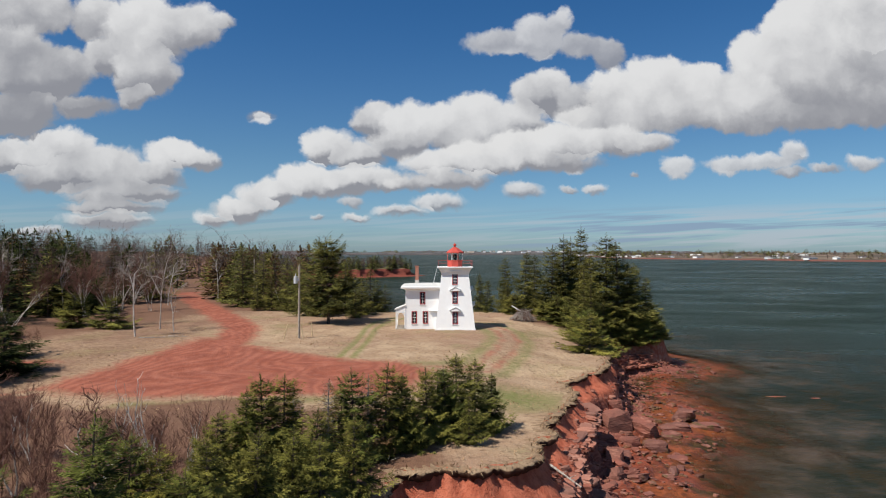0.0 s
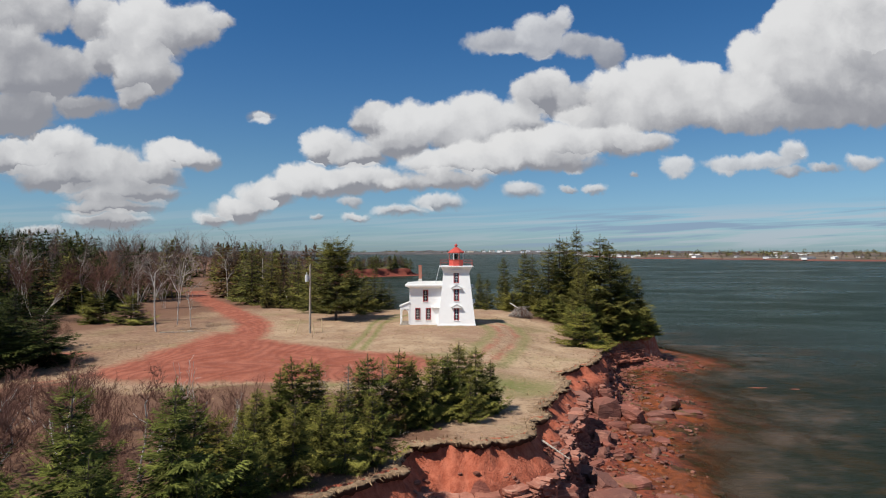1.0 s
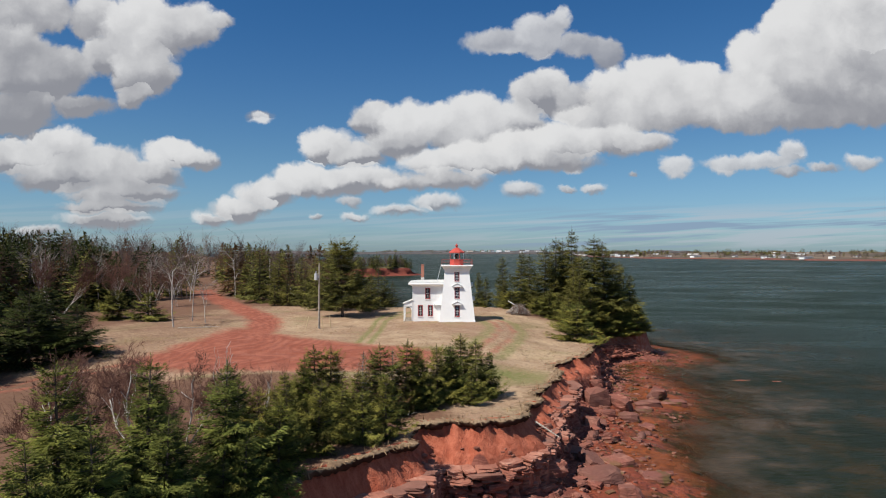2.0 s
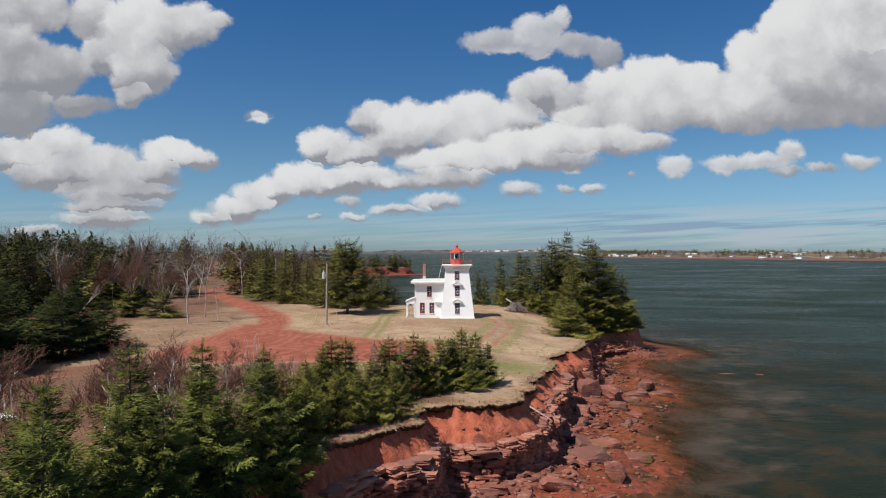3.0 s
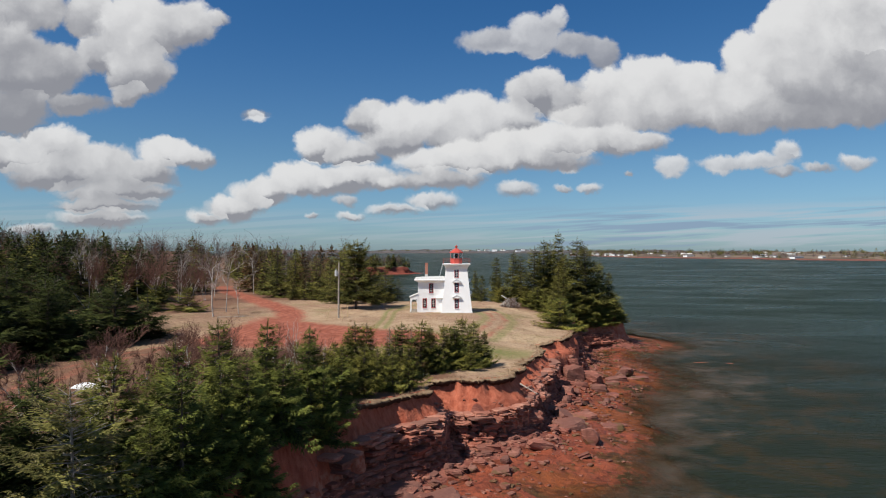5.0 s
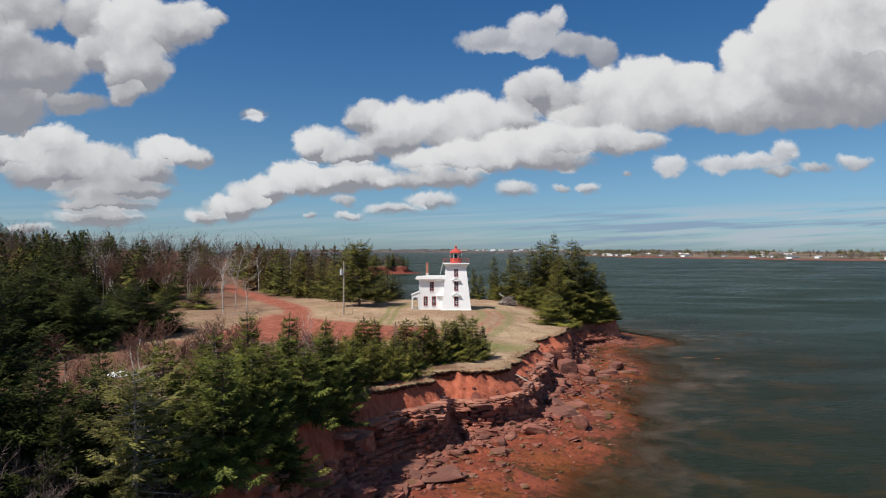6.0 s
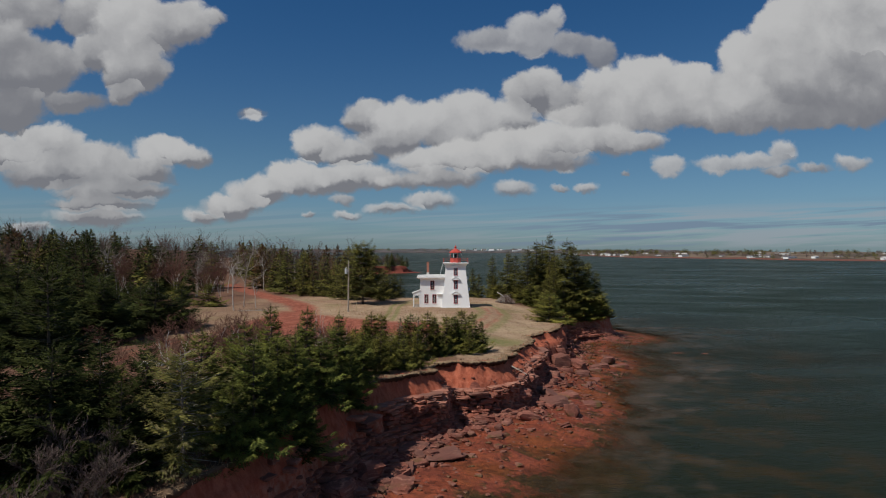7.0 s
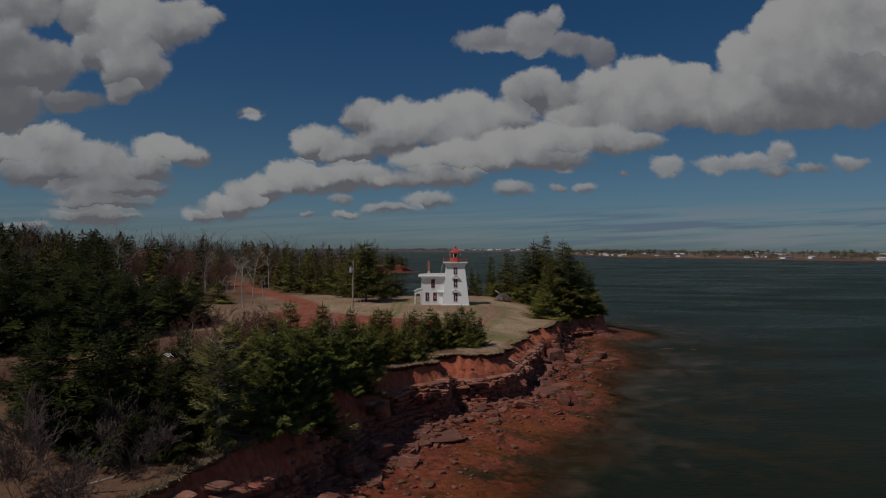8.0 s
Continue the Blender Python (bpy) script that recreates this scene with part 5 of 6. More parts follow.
for x, y, h in [(18.6, 12.0, 4.6), (19.6, 10.0, 3.6), (19.5, 1.5, 3.6), (19.0, -3.5, 3.4), (30.8, 10.4, 3.6), (26.4, 7.8, 3.4), (12.4, 19.0, 3.6), (20.8, 6.0, 4.2), (34.0, 13.5, 3.0), (16.6, 14.5, 3.2)]:
    plant("young", x, y, h, 1.5, label="low bushy green spruce below the tall ones", group="low spruces on the point")
plant("young", 7.8, 21.1, 1.3, 1.0, label="tiny lone spruce sapling on the grass")
# bare trees of the field
plant("birch", -37.8, -10.4, 9.6, 1.0, 0, name="birch_tree")
plant("birch", -38.6, -1.9, 10.6, 0.7, 1, name="birch_tree")
plant("birch", -35.6, -4.5, 5.5, 1.1, 2, name="birch_tree", label="leaning half-dead birch with bare grey limbs")
for x, y, h in [(-62, 15, 10), (-58, 26, 10.5), (-56, 20, 8.5), (-71, 12, 10), (-54, 36, 9), (-76, 20, 11), (-48, 47, 10), (-66, 4, 9)]:
    plant("birch", x, y, h, 0.9, name="birch_tree", group="birches at the wood's edge")
for x, y, h in [(-11.3, -60.8, 3.9), (-12.6, -60.4, 4.6)]:
    plant("paper", x, y, h, 0.9, name="birch_tree", group="slender birches")
for x, y, h in [(-14.8, -63.6, 5.6), (-17.0, -64.6, 6.0), (-19.5, -69, 6.0), (-22, -74, 6.5), (-18.6, -61.0, 4.6), (-16.0, -58.5, 3.6), (-20.5, -57.0, 4.0), (-23.5, -60.5, 4.6), (-14.0, -57.0, 3.0), (-26.0, -66.0, 5.0), (-25.0, -55.0, 3.6), (-21.5, -64.5, 5.0), (-29.0, -71.0, 5.0)]:
    plant("hazy", x, y, h, 1.0, name="birch_tree", group="hazy birches")
for x, y, h in [(-60, -0.6, 9.6), (-46.5, 1.5, 8.8), (-66, 4, 10), (-57, 12, 9), (-52, 24, 7), (-70, 30, 9), (-30, 31, 6), (-24, 30, 6), (-55, -30, 7)]:
    plant("red", x, y, h, 1.0, name="bare_tree", group="red-twigged trees")
rng = np.random.default_rng(12)
for i in range(0, 110):
    if i < 30:
        x, y = rng.uniform(-24, -11.5), rng.uniform(-68, -55)
    elif i < 56:
        x, y = rng.uniform(-29, -15), rng.uniform(-84, -60)
        x -= 0.25 * (-58 - y)
    elif i % 2:
        continue
    else:
        x, y = rng.uniform(-60, -41), rng.uniform(-60, -18)
    if line_distance(np.array([x]), np.array([y]), LANE)[0] > 2.8 and coast_distance(np.array([x]), np.array([y]))[0] > 4:
        plant("alder", x, y, rng.uniform(2.2, 4.0), 1.0, name="alder_shrub", category="shrub", group="alder thicket")
for x, y, h in [(-24.8, -93.2, 3.4), (-21.6, -91.2, 2.8), (-19.2, -90.2, 2.6), (-20.4, -97.5, 2.6), (-24.2, -95.9, 3.0), (-25.5, -99.5, 3.0), (-26.0, -103.0, 3.0), (-29.0, -105.0, 3.4), (-31.0, -109.0, 3.0), (-33.5, -106.0, 4.0), (-19.2, -92.5, 2.0), (-36, -113, 4.0), (-28.5, -101.5, 4.0)]:
    plant("brush", x, y, h * 1.35, 0.95, name="bare_brush", category="shrub", group="brush on the cliff top")


def woodland():
    """The far wood: many trees of the same kinds, none of which can be told apart."""
    rng = np.random.default_rng(3)
    kinds = [("far", 0), ("far", 1), ("far", 2), ("far_dark", 0), ("far_dark", 1), ("far_dark", 2), ("far_brown", 0), ("far_brown", 1), ("far_grey", 0), ("far_grey", 1), ("far_grey", 2), ("far_grey", 3), ("far_red", 0), ("far_red", 1)]
    # dark spruce along the near hill, bare grey wood in the middle, greener and browner wood behind the yard
    hill = np.array([0.02, 0.02, 0.02, 0.14, 0.14, 0.14, 0.02, 0.02, 0.11, 0.11, 0.10, 0.10, 0.03, 0.03])
    bare = np.array([0.02, 0.02, 0.02, 0.04, 0.04, 0.03, 0.02, 0.02, 0.18, 0.17, 0.17, 0.17, 0.05, 0.05])
    level = np.array([0.12, 0.11, 0.11, 0.03, 0.03, 0.03, 0.06, 0.06, 0.10, 0.10, 0.09, 0.08, 0.04, 0.04])
    zones = [k / k.sum() for k in (hill, bare, level)]
    spots = []
    while len(spots) < 600:
        n = 400
        x, y = rng.uniform(-230, -14, n), rng.uniform(-70, 230, n)
        ok = (coast_distance(x, y) > 3) & (line_distance(x, y, ROAD) > 5)
        edge = np.interp(y, [-70, -40, -10, 10, 28, 34, 45, 230], [-58, -56, -60, -66, -56, -18, -18, -18])
        ok &= x < edge
        near = np.exp(-np.maximum(0, edge - x) / 60) + 0.25
        ok &= rng.random(n) < near
        for a, b in zip(x[ok], y[ok]):
            if all((a - c) ** 2 + (b - d) ** 2 > 5 for c, d in spots[-200:]):
                spots.append((a, b))
    spots = np.array(spots[:600])
    zs = land_height(spots[:, 0], spots[:, 1])
    pick = [rng.choice(len(kinds), p=zones[int(x > -0.49 * (y + 105)) + int(x > -0.34 * (y + 105))]) for x, y in spots]
    bulk = {}
    for (x, y), z, k in zip(spots, zs, pick):
        made, _, H, _ = TREE_SETS[kinds[k][0]]
        for piece in made[kinds[k][1]]:
            bulk.setdefault(piece.name, (piece, []))[1].append((x, y, z, rng.uniform(0.75, 1.2) * (11.2 + 3.0 * np.clip((-70 - x) / 40, 0, 1)) / H, rng.uniform(0, 6.28)))
    groups = {}
    for piece, places in bulk.values():
        n, f = len(piece.vertices), len(piece.polygons)
        co, fi = np.empty(n * 3, np.float32), np.empty(f * 4, np.int32)
        piece.vertices.foreach_get("co", co)
        piece.loops.foreach_get("vertex_index", fi)
        co, fi = co.reshape(-1, 3), fi.reshape(-1, 4)
        for x, y, z, k, a in places:
            c, s = math.cos(a) * k, math.sin(a) * k
            v = np.stack([co[:, 0] * c - co[:, 1] * s + x, co[:, 0] * s + co[:, 1] * c + y, co[:, 2] * k + z], 1)
            groups.setdefault(piece.materials[0].name, []).append((v, fi))
    hub = tagged(new("woodland"), "mixed leafless and spruce wood covering the low hill", "woodland", kind="stuff")
    for name, items in groups.items():
        off, V, F = 0, [], []
        for v, f in items:
            V.append(v), F.append(f + off)
            off += len(v)
        part("trees", mesh_of("trees", np.concatenate(V), np.concatenate(F), bpy.data.materials[name]), None, hub)


woodland()


# ---- rocks of the shore ----
def rock_mesh(seed, flat):
    rng = np.random.default_rng(seed)
    bm = bmesh.new()
    bmesh.ops.create_cube(bm, size=2)
    bmesh.ops.subdivide_edges(bm, edges=bm.edges, cuts=2, use_grid_fill=True)
    off = Vector(rng.uniform(-50, 50, 3))
    cuts = [(Vector(rng.normal(size=3)).normalized(), rng.uniform(0.70, 1.05)) for _ in range(7)]
    for v in bm.verts:
        p = v.co.copy()
        p = p / max(p.length, 1e-6) * (0.78 * p.length + 0.22)
        for n, d in cuts:
            over = p.dot(n) - d
            if over > 0:
                p -= n * over
        p += noise.noise_vector(p * 0.7 + off) * (0.17 if flat else 0.30) + noise.noise_vector(p * 2.3 + off) * 0.09
        if flat:
            p.z = max(-0.8, min(0.8, p.z * 1.25))
        v.co = p * 0.5
    me = bpy.data.meshes.new("rock")
    bm.to_mesh(me)
    bm.free()
    me.materials.append(DARK_ROCK)
    return me


def block_mesh(seed, mat):
    """An angular joint block: flat beds, broken faces and chipped corners."""
    rng = np.random.default_rng(seed)
    bm = bmesh.new()
    bmesh.ops.create_cube(bm, size=1)
    bmesh.ops.subdivide_edges(bm, edges=bm.edges, cuts=2, use_grid_fill=True)
    off = Vector(rng.uniform(-50, 50, 3))
    for v in bm.verts:
        p = v.co.copy()
        w = noise.noise_vector(p * 2.1 + off) * 0.16 + noise.noise_vector(p * 5.0 + off) * 0.06
        corner = (abs(p.x) > 0.45) + (abs(p.y) > 0.45) + (abs(p.z) > 0.45)
        v.co = p * (1 - 0.05 * max(0, corner - 1) * rng.uniform(0.2, 2.2)) + Vector((w.x * 0.8, w.y * 0.8, w.z * 0.6))
    me = bpy.data.meshes.new("block")
    bm.to_mesh(me)
    bm.free()
    me.materials.append(mat)
    return me


BLOCKS, PALE_BLOCKS, DARK_BLOCKS = ([block_mesh(first + s, mat) for s in range(8)] for first, mat in ((70, ROCK), (90, PALE_ROCK), (110, DARK_ROCK)))
SLABS = [rock_mesh(s, True) for s in range(8)]
LUMPS = [rock_mesh(40 + s, False) for s in range(5)]


def shore_stations(spacing, y0, y1):
    """Places along the cliff's edge with the direction out to sea and along it."""
    pts = np.array([p for p in jagged(COAST + COAST_BACK[:8] + COAST_BACK[-2:]) if -100 < p[1] < 16 and p[0] > -45 and p[0] < 40])
    smooth = np.array([pts[max(0, i - 3):i + 4].mean(0) for i in range(len(pts))])
    run = np.concatenate([[0], np.cumsum(np.linalg.norm(np.diff(smooth, axis=0), axis=1))])
    for d in np.arange(0, run[-1], spacing):
        x, y = np.interp(d, run, smooth[:, 0]), np.interp(d, run, smooth[:, 1])
        x2, y2 = np.interp(d + 1.5, run, smooth[:, 0]), np.interp(d + 1.5, run, smooth[:, 1])
        w = np.array([x2 - x, y2 - y])
        n = np.linalg.norm(w)
        if y0 < y < y1 and n > 0.3:
            w /= n
            yield np.array([x, y]), np.array([w[1], -w[0]]), math.atan2(w[1], w[0])


def lay_rocks():
    rng = np.random.default_rng(8)
    ledges = [(thing("sandstone_ledge", text, "rock ledge"), y1) for text, y1 in (
        ("deeply shaded red sandstone ledge under overhanging spruces", -74), ("stacked thin-bedded red sandstone ledge with undercut beds", -60),
        ("broken bedded red sandstone ledge with a bleached crest", -46), ("tumbled red sandstone ledge beside large blocks", -30), ("low shaded sandstone ledge round the wooded point", 99))]
    line = list(shore_stations(0.1, -99, 14))
    z = -6.75
    heights = (0.44, 0.34, 0.30, 0.38, 0.28, 0.34, 0.26, 0.32, 0.24, 0.30)
    fronts = (2.90, 2.50, 2.20, 2.00, 1.88, 1.98, 2.12, 2.22, 2.08, 1.86)
    for k, h in enumerate(heights):
        d = rng.integers(0, 9)
        while d < len(line) - 6:
            run = 0.45 + rng.gamma(2.0, 0.28)
            p, n, a = line[min(len(line) - 1, int(d + run * 5))]
            here = d * 0.1
            d += max(4, int(run * 10))
            broken = np.clip((p[1] + 47) / 10, 0, 1)
            # under the spruces the upper beds are still buried in clay
            if (p[1] < -67 and k > 3 and rng.random() < 0.75) or (p[1] > -32 and k > 4) or rng.random() < 0.06 + 0.03 * k * broken + 0.2 * broken * (k > 5):
                continue
            steep, high = np.clip((-61 - p[1]) / 5, 0, 1), np.clip((-55 - p[1]) / 4, 0, 1)
            one, two = np.array([here]), np.array([float(k)])
            front = fronts[k] - 0.45 * steep + 0.2 * high + 0.45 * (1 - high) * (1 - broken) + 0.75 * fbm(one * 0.22, two * 0.10, 101)[0] + 0.6 * fbm(one * 0.7, two * 0.45, 105)[0] + rng.normal(0, 0.10)
            rise = 0.5 * fbm(one * 0.07, two * 0 + 0.5, 103)[0] + 0.8 * high * k / 9
            q = p + n * (front - 0.85)
            mesh = (PALE_BLOCKS if k > 7 or (k > 5 and rng.random() < 0.3) else BLOCKS)[rng.integers(8)]
            part("slab", mesh, None, next(o for o, y1 in ledges if p[1] < y1)).matrix_basis = Matrix.LocRotScale(
                (q[0], q[1], z + h / 2 + rise + rng.normal(0, 0.02)), Euler((rng.normal(0, 0.03 + 0.06 * broken), rng.normal(0, 0.03 + 0.06 * broken), a + rng.normal(0, 0.14))),
                (run * 1.06, 1.7, h * rng.uniform(0.90, 1.3)))
        z += h
    # fallen blocks
    count = 0
    for p, n, a in shore_stations(0.33, -98, -34):
        if rng.random() < 0.35:
            continue
        s = rng.choice([rng.uniform(3.4, 5.2), rng.uniform(4.5, 9.0)], p=[0.75, 0.25])
        q = p + n * s
        if ground_at(*q) > -5.6 or coast_distance(np.array([q[0]]), np.array([q[1]]))[0] > -2.6:
            continue
        k = rng.gamma(2.2, 0.22) + 0.35
        flat = rng.random() < 0.65
        ob = part("boulder", (DARK_BLOCKS if flat else LUMPS)[rng.integers(8 if flat else 5)], None)
        tagged(ob, "flat reddish sandstone slab fallen on the shore" if flat else "rounded reddish sandstone block fallen on the shore", "rock", "fallen shore rocks")
        h = k * (rng.uniform(0.28, 0.5) if flat else rng.uniform(0.6, 0.85))
        ob.matrix_basis = Matrix.LocRotScale((q[0], q[1], ground_at(*q) + h * 0.22), Euler((rng.normal(0, 0.16), rng.normal(0, 0.16), a + rng.normal(0, 0.6))), (k * rng.uniform(1.1, 1.7), k * rng.uniform(0.8, 1.1), h))
        count += 1
        if count > 260:
            break
    # the large blocks on the flat
    for x, y, sx, sy, sz, turn, flat, text in [
            (17.0, -27.4, 2.9, 2.2, 2.2, 20, 0, "large dark cracked sandstone block on the flat"), (19.7, -27.2, 2.9, 1.9, 2.0, -50, 0, "large pink sun-bleached sandstone block"),
            (17.4, -25.6, 1.7, 1.2, 1.4, 10, 0, "pale tilted sandstone slab"), (25.8, -21.6, 2.6, 1.8, 1.6, -20, 0, "lone grey-topped sandstone block on the flat"),
            (27.0, -24.0, 3.2, 1.6, 0.8, -12, 1, "long low sandstone slab"), (23.6, -25.2, 3.0, 1.7, 0.9, -8, 1, "long low sandstone slab"), (22.4, -27.8, 2.0, 1.2, 0.7, -20, 1, "small flat sandstone slab"),
            (17.3, -31.2, 1.9, 1.3, 1.0, 15, 0, "dark sandstone block on the flat"), (19.5, -31.6, 2.2, 1.5, 1.3, -10, 0, "grey sandstone block on the flat"), (15.4, -30.4, 1.4, 0.9, 0.5, 5, 1, "small flat sandstone slab"),
            (20.6, -34.2, 1.6, 1.0, 0.4, 0, 1, "thin weed-stained slab on the tidal flat"), (24.6, -32.0, 1.7, 1.0, 0.4, 10, 1, "thin weed-stained slab on the tidal flat"), (14.2, -46.4, 2.6, 1.8, 0.9, 20, 1, "broad weed-topped sandstone slab"),
            (12.0, -50.2, 3.4, 2.4, 0.9, 12, 1, "broad sandstone slab with undercut edge"), (7.4, -52.6, 2.8, 1.7, 1.2, 5, 0, "dark wet sandstone block"), (16.6, -49.0, 2.2, 1.4, 0.6, -15, 1, "broad weed-topped sandstone slab"),
            (-3.4, -63.6, 2.4, 1.7, 0.8, -25, 1, "grey tilted slab at the cliff's foot"), (-5.0, -65.0, 1.2, 1.1, 1.0, 0, 0, "pale pink rounded boulder at the cliff's foot"), (-4.0, -67.6, 3.2, 1.6, 0.5, 15, 1, "long low sandstone slab"),
            (-1.5, -69.0, 3.6, 2.0, 0.5, 25, 1, "broad low sandstone shelf"), (-7.2, -74.6, 3.0, 2.0, 1.5, 30, 0, "sunlit sandstone block at the cliff's foot"), (-8.8, -78.6, 2.6, 2.0, 1.6, 60, 0, "orange-lit sandstone block at the cliff's foot")]:
        ob = tagged(part("boulder", (SLABS if flat else LUMPS)[int(abs(x * 7)) % (8 if flat else 5)], None), text, "rock", "large shore blocks")
        ob.matrix_basis = Matrix.LocRotScale((x, y, ground_at(x, y) + sz * 0.25), Euler((0.08, -0.06, radians(turn))), (sx, sy, sz))
    # rubble
    V, F, off = [], [], 0
    protos = []
    for me in SLABS[:4] + LUMPS[:3]:
        co, fi = np.empty(len(me.vertices) * 3, np.float32), np.empty(len(me.loops), np.int32)
        me.vertices.foreach_get("co", co)
        me.loops.foreach_get("vertex_index", fi)
        protos.append((co.reshape(-1, 3), fi.reshape(-1, 4)))
    xs, ys = rng.uniform(-40, 42, 30000), rng.uniform(-100, 12, 30000)
    d = -coast_distance(xs, ys)
    keep = (d > 0.9) & (d < 13) & (rng.random(30000) < np.interp(d, [0.9, 1.4, 2.2, 4.5, 7, 13], [0.35, 0.9, 0.9, 0.75, 0.35, 0.10]))
    xs, ys = xs[keep][:5200], ys[keep][:5200]
    for x, y, z in zip(xs, ys, land_height(xs, ys)):
        co, fi = protos[rng.integers(7)]
        k, a = rng.gamma(2.0, 0.085) + 0.12, rng.uniform(0, 6.28)
        c, s = math.cos(a), math.sin(a)
        v = co * [k * rng.uniform(1, 1.6), k, k * rng.uniform(0.4, 0.8)]
        V.append(np.stack([v[:, 0] * c - v[:, 1] * s + x, v[:, 0] * s + v[:, 1] * c + y, v[:, 2] + z + 0.1 * k], 1))
        F.append(fi + off)
        off += len(co)
    tagged(new("shore_rubble", mesh_of("shore_rubble", np.concatenate(V), np.concatenate(F), LOOSE_ROCK)), "loose red sandstone rubble strewn along the shore", "rubble", kind="stuff")


lay_rocks()


# ---- turf lip ----
def turf_material():
    m, net = material("turf_lip", 0.95, 0.1)
    p = place(net)
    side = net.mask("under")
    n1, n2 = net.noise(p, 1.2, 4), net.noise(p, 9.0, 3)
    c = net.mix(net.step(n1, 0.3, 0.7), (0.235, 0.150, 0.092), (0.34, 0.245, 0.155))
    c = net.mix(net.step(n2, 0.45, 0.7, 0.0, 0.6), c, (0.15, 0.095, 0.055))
    # overhang shade put into the colour: dark brown on the lip's underside
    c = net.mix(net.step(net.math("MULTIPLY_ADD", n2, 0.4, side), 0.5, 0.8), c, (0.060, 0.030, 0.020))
    net.put(net.bsdf.inputs["Base Color"], c)
    # litter and the spruces' shade are both browned into the lip's colour
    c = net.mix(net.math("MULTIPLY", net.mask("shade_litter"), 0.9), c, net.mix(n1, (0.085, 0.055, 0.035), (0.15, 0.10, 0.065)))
    net.put(net.bsdf.inputs["Base Color"], c)
    bump(net, n2, 0.8, 0.08)
    return m


TURF = turf_material()


def turf_lip():
    rng = np.random.default_rng(5)
    pts = np.array([p for p in SHORE if -112 < p[1] < 20 and -32 < p[0] < 40])
    seg = np.linalg.norm(np.diff(pts, axis=0), axis=1)
    run = np.concatenate([[0], np.cumsum(seg)])
    d = np.arange(0, run[-1], 0.22)
    x, y = np.interp(d, run, pts[:, 0]), np.interp(d, run, pts[:, 1])
    k = np.ones(5) / 5
    wx, wy = np.gradient(np.convolve(x, k, "same")), np.gradient(np.convolve(y, k, "same"))
    n = np.maximum(np.hypot(wx, wy), 1e-6)
    nx, ny = wy / n, -wx / n
    jut = 0.05 + 0.40 * fbm(d * 0.7, d * 0 + 3, 61) + 0.22 * fbm(d * 2.6, d * 0 + 9, 63)
    z = land_height(x - nx * 0.8, y - ny * 0.8)
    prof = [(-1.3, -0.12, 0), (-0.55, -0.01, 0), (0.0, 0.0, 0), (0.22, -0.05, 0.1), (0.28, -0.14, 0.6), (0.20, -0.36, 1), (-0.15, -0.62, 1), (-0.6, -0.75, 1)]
    V, U = [], []
    for o, dz, u in prof:
        r = o + jut * (0.9 if o > -0.5 else 0) + 0.05 * rng.normal(size=len(d)) * (o > -1)
        V.append(np.stack([x + nx * r, y + ny * r, z + dz + 0.05 * rng.normal(size=len(d)) * (o > -1)], 1))
        U.append(np.full(len(d), u))
    m = len(prof)
    V = np.stack(V, 1).reshape(-1, 3)
    i = np.arange(len(d) - 1)[:, None] * m + np.arange(m - 1)[None]
    F = np.stack([i, i + 1, i + 1 + m, i + m], -1).reshape(-1, 4)
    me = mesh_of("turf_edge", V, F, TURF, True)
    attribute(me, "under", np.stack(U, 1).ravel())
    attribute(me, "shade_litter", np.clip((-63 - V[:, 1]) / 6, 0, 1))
    tagged(new("turf_edge", me), "overhanging dry turf lip along the clay cliff", "turf", kind="structure")
    # grass hanging over it and standing along it
    b = 3200
    t = rng.uniform(0, d[-1], b)
    bx, by, bn, bm_ = np.interp(t, d, x), np.interp(t, d, y), np.interp(t, d, nx), np.interp(t, d, ny)
    r = rng.uniform(-0.25, 0.3, b) + np.interp(t, d, jut) * 0.8
    bx, by, bz = bx + bn * r, by + bm_ * r, np.interp(t, d, z) + 0.02
    P = np.stack([bx, by, bz], 1)
    w = np.stack([bn * 0.5, bm_ * 0.5, np.where(r > 0, -0.25, 0.7)], 1) + rng.normal(0, 0.35, (b, 3))
    w /= np.linalg.norm(w, axis=1)[:, None]
    L = rng.uniform(0.18, 0.45, b)
    v, f = sprays(P, w, L, L * 0.16, rng)
    tagged(new("cliff_grass", mesh_of("cliff_grass", v, f, STRAW)), "dry grass blades hanging over the cliff's edge", "grass", kind="stuff")
    # tussocks over the open ground
    gx, gy = rng.uniform(-40, 30, 26000), rng.uniform(-92, 25, 26000)
    keep = (coast_distance(gx, gy) > 0.6) & ~in_polygon(gx, gy, YARD) & (line_distance(gx, gy, ROAD) > 4.6) & (fbm(gx * 0.25, gy * 0.25, 71) > -0.05) & (np.hypot(gx - 0, gy - 1) > 7.5)
    gx, gy = gx[keep], gy[keep]
    gz = land_height(gx, gy)
    P = np.repeat(np.stack([gx, gy, gz - 0.03], 1), 2, 0)
    w = np.stack([rng.normal(0, 0.6, len(P)), rng.normal(0, 0.6, len(P)), np.full(len(P), 0.22)], 1)
    w /= np.linalg.norm(w, axis=1)[:, None]
    L = rng.uniform(0.12, 0.30, len(P))
    v, f = sprays(P, w, L, L * 0.3, rng)
    tagged(new("field_grass", mesh_of("field_grass", v, f, STRAW)), "bleached dry grass tussocks over the field", "grass", kind="stuff")


turf_lip()


